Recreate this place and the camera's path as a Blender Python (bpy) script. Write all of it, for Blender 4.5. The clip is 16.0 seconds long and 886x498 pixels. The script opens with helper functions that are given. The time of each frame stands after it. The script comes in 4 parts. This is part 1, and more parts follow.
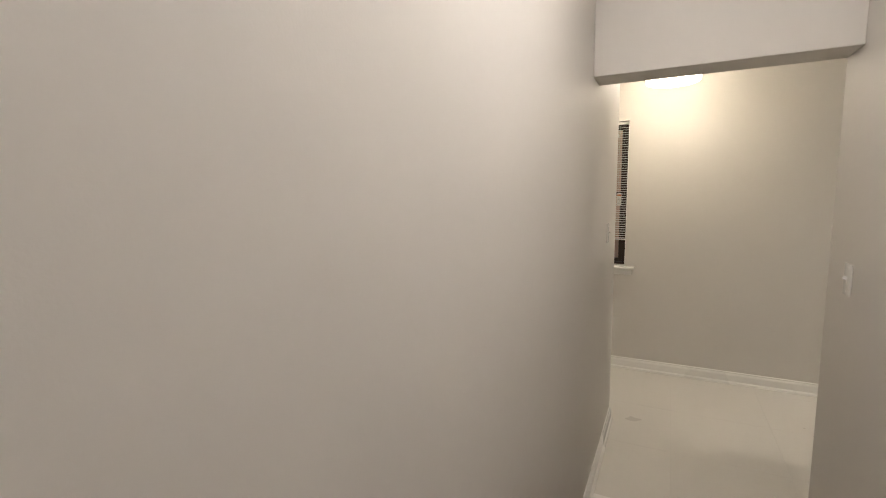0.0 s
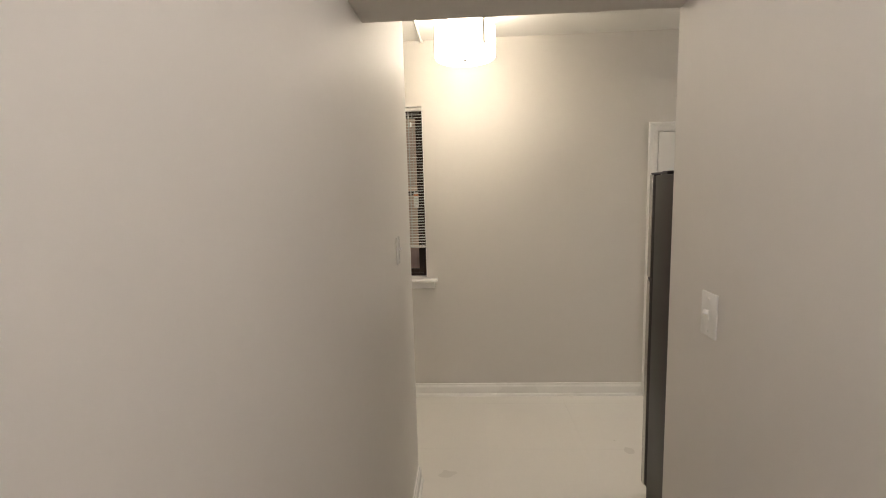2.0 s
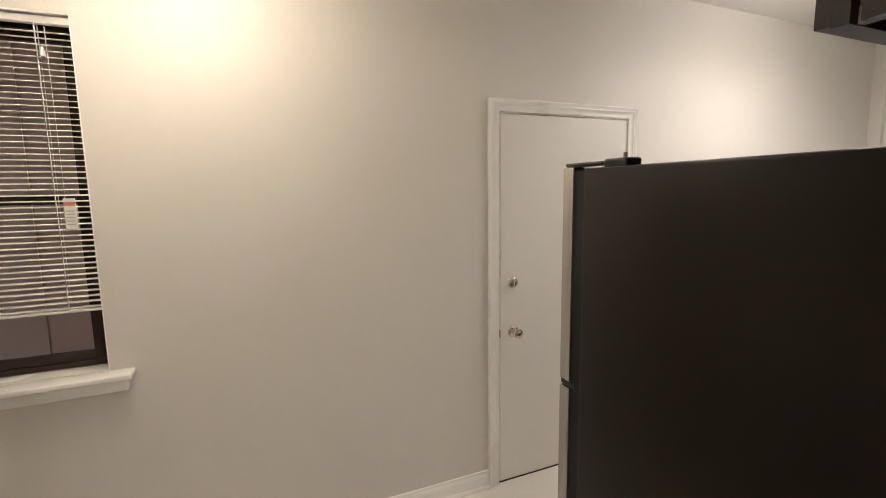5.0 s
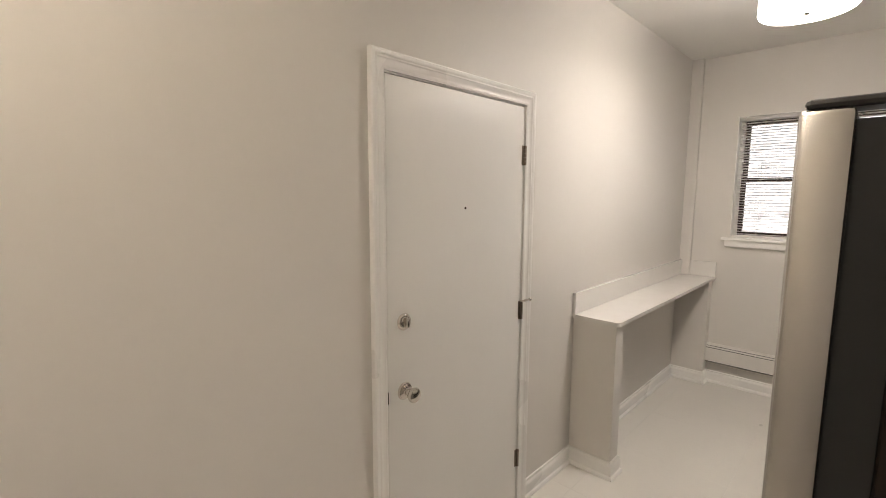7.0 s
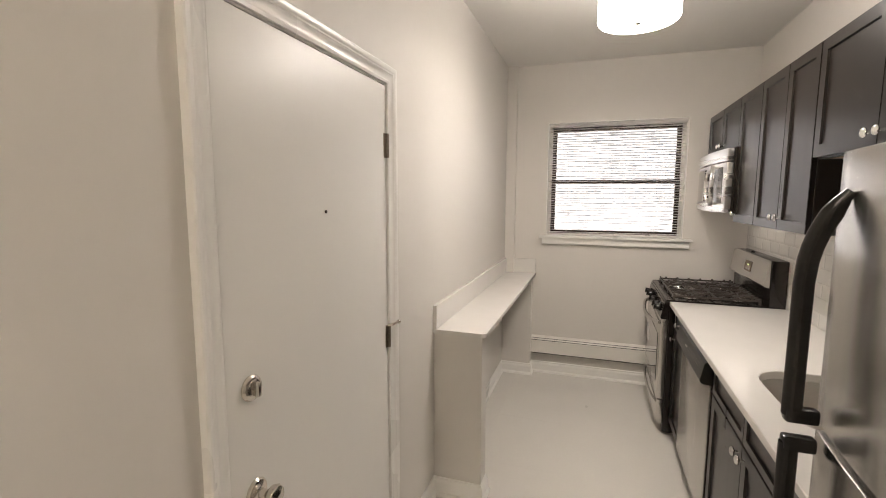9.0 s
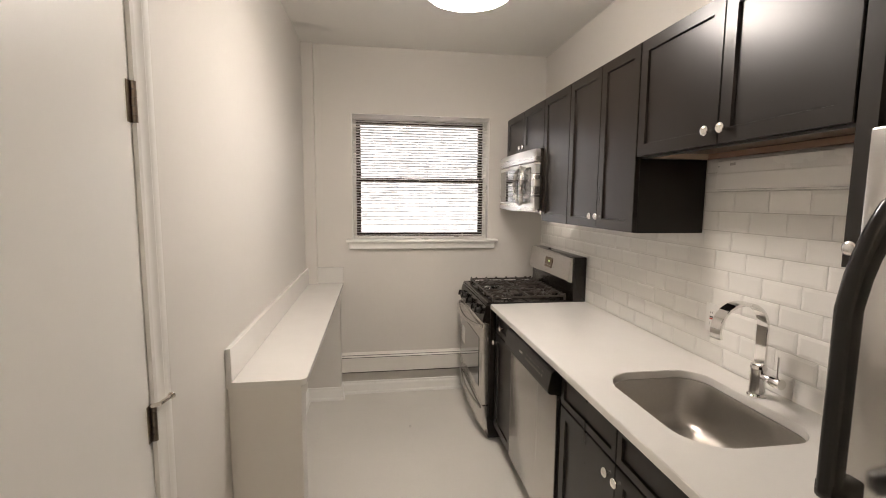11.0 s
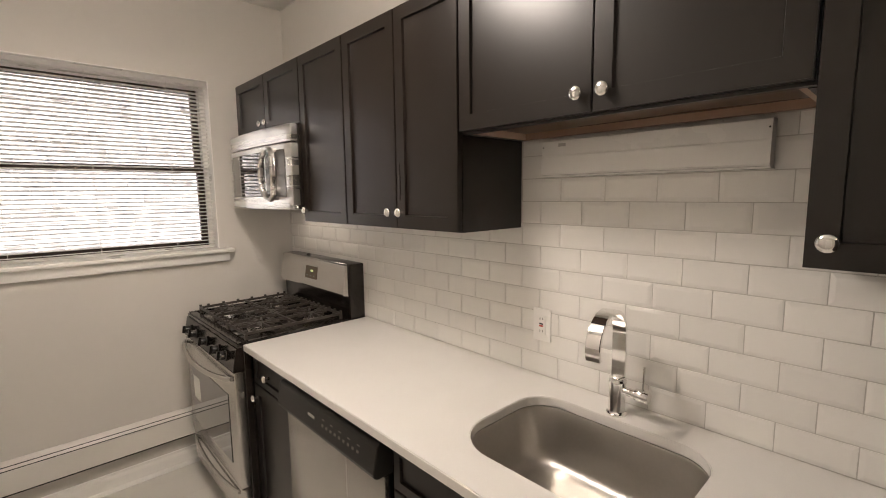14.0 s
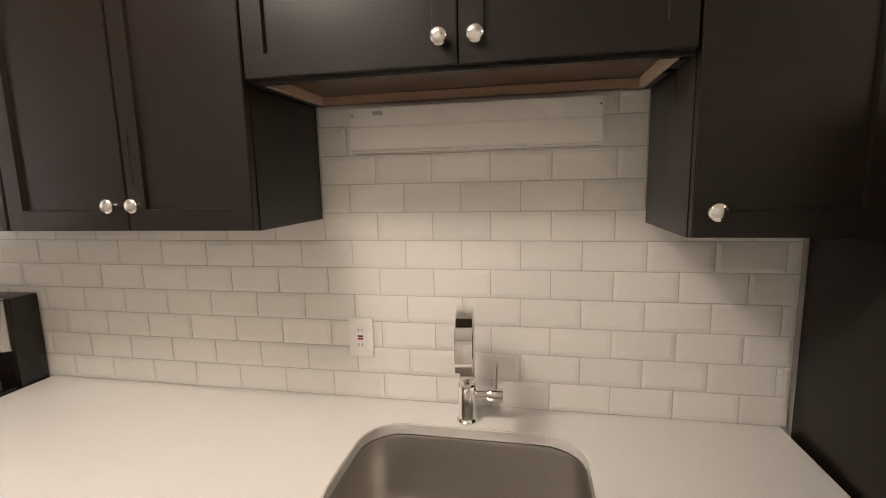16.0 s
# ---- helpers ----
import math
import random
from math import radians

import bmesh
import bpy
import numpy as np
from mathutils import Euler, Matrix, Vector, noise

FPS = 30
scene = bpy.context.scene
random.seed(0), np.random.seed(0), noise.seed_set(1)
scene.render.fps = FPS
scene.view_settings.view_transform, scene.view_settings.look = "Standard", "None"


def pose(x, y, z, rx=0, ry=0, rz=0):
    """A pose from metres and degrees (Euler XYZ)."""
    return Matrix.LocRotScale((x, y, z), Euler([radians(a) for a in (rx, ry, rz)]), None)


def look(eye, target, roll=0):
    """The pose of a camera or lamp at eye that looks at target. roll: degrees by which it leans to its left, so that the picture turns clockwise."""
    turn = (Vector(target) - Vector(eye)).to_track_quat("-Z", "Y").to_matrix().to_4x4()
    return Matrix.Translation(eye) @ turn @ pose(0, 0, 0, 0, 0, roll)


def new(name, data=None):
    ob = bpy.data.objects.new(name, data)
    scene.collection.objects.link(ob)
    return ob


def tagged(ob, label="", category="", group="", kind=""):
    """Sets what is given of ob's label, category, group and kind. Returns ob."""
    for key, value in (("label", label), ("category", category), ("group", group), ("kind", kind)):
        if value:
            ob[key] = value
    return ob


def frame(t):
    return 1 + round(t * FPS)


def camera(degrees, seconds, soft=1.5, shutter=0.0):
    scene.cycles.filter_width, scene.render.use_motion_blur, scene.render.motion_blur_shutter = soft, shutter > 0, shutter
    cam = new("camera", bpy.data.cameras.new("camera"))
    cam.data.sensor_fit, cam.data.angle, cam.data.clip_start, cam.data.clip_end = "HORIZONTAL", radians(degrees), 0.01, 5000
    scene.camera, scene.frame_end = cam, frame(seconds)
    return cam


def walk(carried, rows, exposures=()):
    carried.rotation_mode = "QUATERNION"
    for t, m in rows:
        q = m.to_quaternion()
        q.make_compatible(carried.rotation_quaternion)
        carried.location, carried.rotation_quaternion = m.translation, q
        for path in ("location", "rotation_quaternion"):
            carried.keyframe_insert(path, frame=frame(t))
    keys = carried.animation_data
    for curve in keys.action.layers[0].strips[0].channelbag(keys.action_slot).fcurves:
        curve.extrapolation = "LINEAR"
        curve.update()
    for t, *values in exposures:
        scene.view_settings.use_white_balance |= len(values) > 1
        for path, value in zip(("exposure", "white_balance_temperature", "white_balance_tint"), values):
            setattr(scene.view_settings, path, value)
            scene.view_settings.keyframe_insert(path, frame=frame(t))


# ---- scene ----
cam = camera(88.8, 16.0, soft=1.0)
PATH = [
    (0, (-1.804, -2.465, 1.591), (-2.692, -0.688, 1.36), -0.6),
    (0.5, (-1.8, -2.277, 1.6), (-2.452, -0.402, 1.361), -0.5),
    (1, (-1.812, -2.039, 1.611), (-2.239, -0.101, 1.364), -0.9),
    (1.5, (-1.846, -1.793, 1.624), (-2.086, 0.177, 1.371), -1.3),
    (2, (-1.829, -1.531, 1.608), (-1.938, 0.45, 1.355), -1.6),
    (2.5, (-1.778, -1.253, 1.611), (-1.807, 0.731, 1.36), -1.6),
    (3, (-1.734, -0.987, 1.612), (-1.612, 0.993, 1.36), -1.5),
    (3.5, (-1.711, -0.744, 1.601), (-1.404, 1.216, 1.346), -1.2),
    (4, (-1.662, -0.514, 1.595), (-1.194, 1.414, 1.341), -1.0),
    (4.5, (-1.618, -0.321, 1.602), (-1.006, 1.566, 1.35), -1.0),
    (5, (-1.606, -0.138, 1.614), (-0.838, 1.691, 1.355), -0.9),
    (5.2, (-1.602, -0.065, 1.611), (-0.781, 1.739, 1.349), -0.9),
    (7.3, (-1.401, 0.748, 1.591), (0.109, 2.037, 1.347), 0.3),
    (7.5, (-1.39, 0.797, 1.591), (0.168, 2.026, 1.345), 0.3),
    (8, (-1.34, 0.922, 1.578), (0.353, 1.959, 1.335), 0.4),
    (8.5, (-1.262, 1.039, 1.566), (0.541, 1.872, 1.338), 0.1),
    (9, (-1.194, 1.121, 1.578), (0.689, 1.755, 1.348), 0.2),
    (9.5, (-1.097, 1.214, 1.578), (0.848, 1.619, 1.35), 0.2),
    (10, (-0.992, 1.282, 1.566), (0.988, 1.454, 1.338), 0.2),
    (10.2, (-0.933, 1.301, 1.561), (1.052, 1.38, 1.334), 0.4),
    (12.3, (-0.429, 1.405, 1.565), (1.398, 0.623, 1.338), -0.4),
    (12.5, (-0.38, 1.41, 1.566), (1.423, 0.575, 1.334), -0.4),
    (13, (-0.237, 1.387, 1.556), (1.487, 0.401, 1.318), -0.5),
    (13.5, (-0.097, 1.336, 1.557), (1.513, 0.174, 1.314), -0.6),
    (14, (0.001, 1.31, 1.553), (1.449, -0.048, 1.309), -0.7),
    (14.5, (0.112, 1.321, 1.558), (1.323, -0.251, 1.307), -0.8),
    (15, (0.239, 1.319, 1.557), (1.169, -0.431, 1.289), -1.0),
    (15.5, (0.329, 1.258, 1.535), (0.986, -0.61, 1.253), -1.1),
    (16, (0.416, 1.176, 1.525), (0.794, -0.766, 1.23), -1.3),
]
walk(cam, [(t, look(e, g, r)) for t, e, g, r in PATH], exposures=[(0, 0.6, 6500, 12), (2, 0.62, 6500, 13), (4, 0.72, 6500, 15), (10, 0.75, 6500, 15), (12.5, 0.66, 6650, 16), (16, 0.66, 6850, 17)])

# ---- light ----
world = bpy.data.worlds.new("sky")
scene.world = world
world.use_nodes = True
wn = world.node_tree
sky = wn.nodes.new("ShaderNodeTexSky")
sky.sky_type = "NISHITA"
sky.sun_disc = False
sky.sun_elevation = radians(40)
sky.sun_rotation = radians(285)
wn.links.new(sky.outputs[0], wn.nodes["Background"].inputs[0])
wn.nodes["Background"].inputs[1].default_value = 0.15
sun = new("sun", bpy.data.lights.new("sun", "SUN"))
sun.data.energy = 5.0
sun.data.angle = radians(0.5)
sun.data.color = (1.0, 0.96, 0.9)
sun.matrix_world = look((-8, 1.6, 6.85), (0, 0, 0))
LAMP_WARM, LAMP_KITCHEN, LAMP_HALL, HOB_FILL = 11.7, 21.5, 10.2, 9.0


# ---- materials ----
def material(name, colour, rough=0.5, metal=0.0, vary=0.06, grain=8.0, bump=0.0, bump_scale=120.0, fine=0.03, coat=0.0, stretch=(1, 1, 1), rough_vary=0.08, island=0.0, random_obj=0.0, spec=0.5):
    """A surface with broad and fine variation of tone and gloss, and a fine relief."""
    m = bpy.data.materials.new(name)
    m.use_nodes = True
    nt = m.node_tree
    n, l = nt.nodes, nt.links
    b = n["Principled BSDF"]
    b.inputs["Metallic"].default_value = metal
    b.inputs["Coat Weight"].default_value = coat
    b.inputs["Specular IOR Level"].default_value = spec
    tc = n.new("ShaderNodeTexCoord")
    geo = n.new("ShaderNodeNewGeometry")
    mp = n.new("ShaderNodeMapping")
    mp.inputs["Scale"].default_value = stretch
    l.new(geo.outputs["Position"], mp.inputs["Vector"])
    big = n.new("ShaderNodeTexNoise")
    big.inputs["Scale"].default_value = grain * 0.25
    big.inputs["Detail"].default_value = 4
    small = n.new("ShaderNodeTexNoise")
    small.inputs["Scale"].default_value = grain * 9
    small.inputs["Detail"].default_value = 3
    l.new(mp.outputs[0], big.inputs["Vector"])
    l.new(mp.outputs[0], small.inputs["Vector"])

    def centred(out, gain):
        a = n.new("ShaderNodeMath")
        a.operation = "MULTIPLY_ADD"
        a.inputs[1].default_value, a.inputs[2].default_value = gain * 2, -gain
        l.new(out, a.inputs[0])
        return a.outputs[0]

    def added(a, c):
        s = n.new("ShaderNodeMath")
        l.new(a, s.inputs[0])
        l.new(c, s.inputs[1])
        return s.outputs[0]

    tone = added(centred(big.outputs[0], vary * 1.6), centred(small.outputs[0], fine))
    if island:
        tone = added(tone, centred(geo.outputs["Random Per Island"], island))
    if random_obj:
        info = n.new("ShaderNodeObjectInfo")
        tone = added(tone, centred(info.outputs["Random"], random_obj))
    one = n.new("ShaderNodeMath")
    one.inputs[1].default_value = 1.0
    l.new(tone, one.inputs[0])
    mul = n.new("ShaderNodeVectorMath")
    mul.operation = "SCALE"
    mul.inputs[0].default_value = colour
    l.new(one.outputs[0], mul.inputs["Scale"])
    l.new(mul.outputs[0], b.inputs["Base Color"])
    r = n.new("ShaderNodeMath")
    r.operation = "ADD"
    r.use_clamp = True
    r.inputs[1].default_value = rough
    l.new(centred(big.outputs[0], rough_vary), r.inputs[0])
    l.new(r.outputs[0], b.inputs["Roughness"])
    if bump:
        bt = n.new("ShaderNodeTexNoise")
        bt.inputs["Scale"].default_value = bump_scale
        bt.inputs["Detail"].default_value = 3
        l.new(mp.outputs[0], bt.inputs["Vector"])
        bp = n.new("ShaderNodeBump")
        bp.inputs["Strength"].default_value = bump
        bp.inputs["Distance"].default_value = 0.002
        l.new(bt.outputs[0], bp.inputs["Height"])
        l.new(bp.outputs[0], b.inputs["Normal"])
    return m


def glowing(name, colour, strength):
    m = bpy.data.materials.new(name)
    m.use_nodes = True
    b = m.node_tree.nodes["Principled BSDF"]
    b.inputs["Base Color"].default_value = (0.85, 0.85, 0.83, 1)
    b.inputs["Emission Color"].default_value = (*colour, 1)
    b.inputs["Emission Strength"].default_value = strength
    return m


def glass(name, tint=(1, 1, 1), rough=0.0):
    m = bpy.data.materials.new(name)
    m.use_nodes = True
    b = m.node_tree.nodes["Principled BSDF"]
    b.inputs["Base Color"].default_value = (*tint, 1)
    b.inputs["Transmission Weight"].default_value = 1.0
    b.inputs["Roughness"].default_value = rough
    b.inputs["IOR"].default_value = 1.45
    return m


PAINT = material("greige_wall_paint", (0.685, 0.655, 0.612), 0.55, vary=0.03, grain=3, bump=0.07, bump_scale=260, fine=0.012)
CEIL = material("ceiling_paint", (0.80, 0.785, 0.75), 0.6, vary=0.03, grain=3, bump=0.07, bump_scale=240, fine=0.01)
TRIM = material("white_trim_paint", (0.87, 0.855, 0.82), 0.28, vary=0.03, grain=5, bump=0.12, bump_scale=90, fine=0.01)
DOORP = material("white_door_paint", (0.79, 0.775, 0.74), 0.34, vary=0.02, grain=2, bump=0.10, bump_scale=60, fine=0.01, stretch=(1, 1, 0.5))
FLOORM = material("pale_floor_tile", (0.71, 0.685, 0.635), 0.30, vary=0.05, grain=5, bump=0.08, bump_scale=180, fine=0.02, random_obj=0.006)
WOODF = material("dark_strip_wood", (0.105, 0.062, 0.036), 0.35, vary=0.16, grain=6, bump=0.05, bump_scale=60, fine=0.08, stretch=(8, 0.6, 1), random_obj=0.14)
GROUT = material("floor_grout", (0.69, 0.665, 0.615), 0.7, vary=0.06, grain=12)
QUARTZ = material("white_quartz", (0.72, 0.70, 0.665), 0.16, vary=0.02, grain=30, fine=0.025, rough_vary=0.03)
TILEM = material("white_glazed_tile", (0.82, 0.80, 0.76), 0.08, vary=0.02, grain=6, bump=0.05, bump_scale=30, fine=0.01, random_obj=0.03, rough_vary=0.03)
GROUTW = material("wall_tile_grout", (0.57, 0.54, 0.50), 0.8, vary=0.05, grain=20)
ESPRESSO = material("espresso_wood", (0.0088, 0.0056, 0.0037), 0.30, spec=0.46, vary=0.03, grain=6, bump=0.003, bump_scale=40, fine=0.025, stretch=(6, 6, 0.6), rough_vary=0.06)
PLY = material("birch_plywood", (0.42, 0.27, 0.19), 0.5, vary=0.12, grain=6, bump=0.1, bump_scale=60, fine=0.08, stretch=(0.6, 6, 6))
UNDERSIDE = material("brown_stained_panel", (0.115, 0.070, 0.046), 0.30, vary=0.12, grain=6, fine=0.08, stretch=(0.6, 6, 6))
PALEPLY = material("pale_raw_wood", (0.60, 0.46, 0.36), 0.55, vary=0.10, grain=6, fine=0.06, stretch=(6, 0.6, 6))
STEEL = material("brushed_steel", (0.58, 0.565, 0.54), 0.24, 1.0, vary=0.03, grain=6, bump=0.012, bump_scale=60, fine=0.02, stretch=(30, 30, 0.4))
STEELH = material("brushed_steel_horizontal", (0.64, 0.625, 0.60), 0.25, 1.0, vary=0.03, grain=6, bump=0.010, bump_scale=60, fine=0.015, stretch=(0.5, 0.5, 20))
STEELM = material("satin_steel", (0.76, 0.745, 0.72), 0.28, 1.0, vary=0.02, grain=6, bump=0.01, bump_scale=60, fine=0.015, stretch=(0.5, 0.5, 20))
AGED = material("aged_nickel", (0.26, 0.215, 0.17), 0.3, 1.0, vary=0.1, grain=30, fine=0.04)
SINKM = material("sink_steel", (0.53, 0.505, 0.47), 0.37, 1.0, vary=0.06, grain=10, bump=0.05, bump_scale=200, fine=0.05)
CHROME = material("polished_chrome", (0.82, 0.81, 0.79), 0.06, 1.0, vary=0.02, grain=20, fine=0.01, rough_vary=0.02)
NICKEL = material("satin_nickel", (0.66, 0.62, 0.56), 0.18, 1.0, vary=0.03, grain=30, fine=0.02)
BLACK = material("black_enamel", (0.014, 0.0105, 0.0085), 0.17, vary=0.1, grain=8, fine=0.05)
BLACKP = material("black_plastic", (0.012, 0.011, 0.010), 0.34, vary=0.1, grain=20, bump=0.1, bump_scale=400, fine=0.05)
BLACKH = material("glossy_black_handle", (0.010, 0.009, 0.008), 0.22, vary=0.1, grain=20, fine=0.04)
IRON = material("cast_iron", (0.048, 0.039, 0.033), 0.42, vary=0.2, grain=30, bump=0.3, bump_scale=500, fine=0.1)
FRIDGESIDE = material("dark_grey_fridge_side", (0.0125, 0.0085, 0.0060), 0.34, 0.0, spec=0.19, vary=0.14, grain=5, bump=0.04, bump_scale=420, fine=0.05)
GASKET = material("rubber_gasket", (0.006, 0.006, 0.006), 0.6, vary=0.1, grain=30)
SMOKY = material("smoky_control_panel", (0.16, 0.152, 0.142), 0.2, 0.6, vary=0.05, grain=6)
OVENGLASS = material("oven_door_glass", (0.030, 0.027, 0.024), 0.05, vary=0.05, grain=4, coat=1.0, rough_vary=0.01)
BRONZE = material("bronze_window_frame", (0.040, 0.026, 0.019), 0.35, 0.4, vary=0.15, grain=12, fine=0.06)
SLATM = material("white_blind_slat", (0.90, 0.885, 0.86), 0.35, vary=0.02, grain=12, fine=0.01)
st = SLATM.node_tree
mix, trans = st.nodes.new("ShaderNodeMixShader"), st.nodes.new("ShaderNodeBsdfTranslucent")
trans.inputs[0].default_value = (0.92, 0.905, 0.88, 1)
mix.inputs[0].default_value = 0.8
st.links.new(st.nodes["Principled BSDF"].outputs[0], mix.inputs[1])
st.links.new(trans.outputs[0], mix.inputs[2])
st.links.new(mix.outputs[0], st.nodes["Material Output"].inputs[0])
SLATN = material("painted_metal_slat", (0.88, 0.86, 0.82), 0.35, vary=0.02, grain=12, fine=0.01)
CORD = material("white_cord", (0.72, 0.70, 0.66), 0.7, vary=0.05, grain=60)
PLASTIC = material("white_plastic", (0.86, 0.845, 0.81), 0.25, vary=0.02, grain=20, fine=0.01)
HEATERM = material("white_heater_enamel", (0.74, 0.715, 0.665), 0.32, vary=0.03, grain=9, fine=0.02)
BRICKM = material("pale_brick", (0.66, 0.65, 0.63), 0.85, vary=0.62, grain=40, bump=0.5, bump_scale=90, fine=0.18, island=0.24)
MORTAR = material("pale_mortar", (0.80, 0.785, 0.765), 0.9, vary=0.1, grain=12, bump=0.3, bump_scale=120)
PORCH = material("porch_wall_board", (0.66, 0.49, 0.39), 0.6, vary=0.12, grain=3, bump=0.1, bump_scale=50, fine=0.05)
# unseen ground, kept pale so that it bounces daylight onto the slats
BOUNCE_GROUND = material("alley_ground", (0.42, 0.40, 0.375), 0.9, vary=0.2, grain=4, bump=0.4, bump_scale=60)
ORANGE = material("orange_tag_band", (0.62, 0.26, 0.12), 0.6, vary=0.05, grain=30)
REDM = material("red_indicator", (0.45, 0.03, 0.02), 0.4, vary=0.05, grain=60)
DARKSLOT = material("dark_slot", (0.02, 0.018, 0.016), 0.5, vary=0.1, grain=40)
DISPLAY = material("control_display", (0.15, 0.108, 0.076), 0.12, vary=0.1, grain=40)
DIMPRINT = material("dim_grey_print", (0.17, 0.155, 0.14), 0.5, vary=0.03, grain=60)
PRINT = material("pale_grey_print", (0.45, 0.43, 0.40), 0.5, vary=0.03, grain=60)
GLASS = glass("clear_glass")
# added fill glow for the tiles and stove below the microwave
GLOW_HOB_FILL = glowing("hob_fill_glow", (1.0, 0.90, 0.76), HOB_FILL)
GLOW_DIGIT = glowing("clock_digit_glow", (0.62, 0.85, 0.12), 0.7)
# each lamp: the drum's side, its brighter lower diffuser, and any added top glow
WARM = (1.0, 0.88, 0.70)
WHITE = (1.0, 0.93, 0.83)
COOL = (1.0, 0.95, 0.91)
GLOW_WARM = (glowing("warm_lit_shade", WARM, LAMP_WARM * 0.56), glowing("warm_lit_diffuser", WARM, LAMP_WARM * 1.15), glowing("warm_top_glow", WARM, LAMP_WARM * 1.9))
GLOW_WHITE = (glowing("white_lit_shade", WHITE, LAMP_KITCHEN * 0.42), glowing("white_lit_diffuser", WHITE, LAMP_KITCHEN * 1.85), None)
# glow of the unseen lamp that is added over the hallway
GLOW_HALL = (glowing("hall_lit_shade", COOL, LAMP_HALL), glowing("hall_lit_diffuser", COOL, LAMP_HALL), None)

# ---- building helpers ----
ORIGIN = {}


def box(bm, x0, x1, y0, y1, z0, z1):
    vs = [bm.verts.new((x, y, z)) for x in (x0, x1) for y in (y0, y1) for z in (z0, z1)]
    for q in ((0, 1, 3, 2), (4, 6, 7, 5), (0, 4, 5, 1), (2, 3, 7, 6), (0, 2, 6, 4), (1, 5, 7, 3)):
        bm.faces.new([vs[i] for i in q])
    return vs


def bevel(bm, width, segments=2):
    bm.normal_update()
    edges = [e for e in bm.edges if len(e.link_faces) == 2 and e.calc_face_angle(0) > 0.5]
    bmesh.ops.bevel(bm, geom=edges, offset=width, segments=segments, affect="EDGES", profile=0.5, clamp_overlap=True)


def boxed(x0, x1, y0, y1, z0, z1, width=0.0, segments=2):
    bm = bmesh.new()
    box(bm, x0, x1, y0, y1, z0, z1)
    if width:
        bevel(bm, width, segments)
    return bm


def lathe(bm, profile, centre, axis="z", seg=28, closed=True):
    """Turn a profile of (radius, height) about an axis through centre."""
    rings = []
    c = Vector(centre)
    for r, h in profile:
        ring = []
        for i in range(seg):
            a = 2 * math.pi * i / seg
            u, v = r * math.cos(a), r * math.sin(a)
            p = {"z": (u, v, h), "y": (u, h, -v), "x": (h, u, v)}[axis]
            ring.append(bm.verts.new(c + Vector(p)))
        rings.append(ring)
    for a, b in zip(rings, rings[1:]):
        for i in range(seg):
            j = (i + 1) % seg
            bm.faces.new((a[i], a[j], b[j], b[i]))
    if closed:
        bm.faces.new(rings[0][::-1])
        bm.faces.new(rings[-1])
    return bm


def sweep(bm, pts, section, side=(1, 0, 0), sizes=None):
    """Carry a closed section (side, out) along a line of points; side is the section's fixed first axis."""
    pts = [Vector(p) for p in pts]
    s = Vector(side).normalized()
    rings = []
    for i, p in enumerate(pts):
        t = (pts[min(i + 1, len(pts) - 1)] - pts[max(i - 1, 0)]).normalized()
        a = (s - t * s.dot(t)).normalized()
        o = t.cross(a)
        k = sizes[i] if sizes else 1.0
        rings.append([bm.verts.new(p + a * u * k + o * v * k) for u, v in section])
    k = len(section)
    for a, b in zip(rings, rings[1:]):
        for i in range(k):
            j = (i + 1) % k
            bm.faces.new((a[i], a[j], b[j], b[i]))
    bm.faces.new(rings[0][::-1])
    bm.faces.new(rings[-1])
    return bm


def circle(r, k=12, squash=1.0):
    return [(r * math.cos(2 * math.pi * i / k), r * squash * math.sin(2 * math.pi * i / k)) for i in range(k)]


def rounded(x0, x1, y0, y1, r, k=8):
    """A rounded rectangle as a closed line of points; r is one radius or four, from (x0, y0) counterclockwise."""
    rs = r if isinstance(r, tuple) else (r, r, r, r)
    out = []
    for (cx, cy, a0), q in zip(((x0, y0, 180), (x1, y0, 270), (x1, y1, 0), (x0, y1, 90)), rs):
        ox = cx + q if cx == x0 else cx - q
        oy = cy + q if cy == y0 else cy - q
        n = k if q > 0 else 0
        for i in range(n + 1):
            a = radians(a0 + 90 * i / max(n, 1))
            out.append((ox + q * math.cos(a), oy + q * math.sin(a)))
    return out


def thing(name, loc, label, category, group="", kind=""):
    e = new(name)
    e.empty_display_size = 0.05
    e.location = loc
    ORIGIN[e] = Vector(loc)
    return tagged(e, label, category, group, kind)


def part(name, bm, mat, parent=None, label="", smooth=False, bevelled=0.0):
    """Link a bmesh, built at its true place, as one mesh under a thing or a part."""
    if bevelled:
        bevel(bm, bevelled)
    bmesh.ops.recalc_face_normals(bm, faces=bm.faces)
    lo = Vector([min(v.co[i] for v in bm.verts) for i in range(3)])
    hi = Vector([max(v.co[i] for v in bm.verts) for i in range(3)])
    c = (lo + hi) / 2
    bmesh.ops.translate(bm, verts=bm.verts, vec=-c)
    me = bpy.data.meshes.new(name)
    bm.to_mesh(me)
    bm.free()
    me.materials.append(mat)
    if smooth:
        for p in me.polygons:
            p.use_smooth = True
        me.set_sharp_from_angle(angle=radians(38))
    ob = new(name, me)
    ob.location = c - (ORIGIN[parent] if parent else Vector())
    ob.parent = parent
    ORIGIN[ob] = c
    if label:
        tagged(ob, label)
    return ob


def structure(name, bm, mat, label, category):
    return tagged(part(name, bm, mat), label, category, kind="structure")


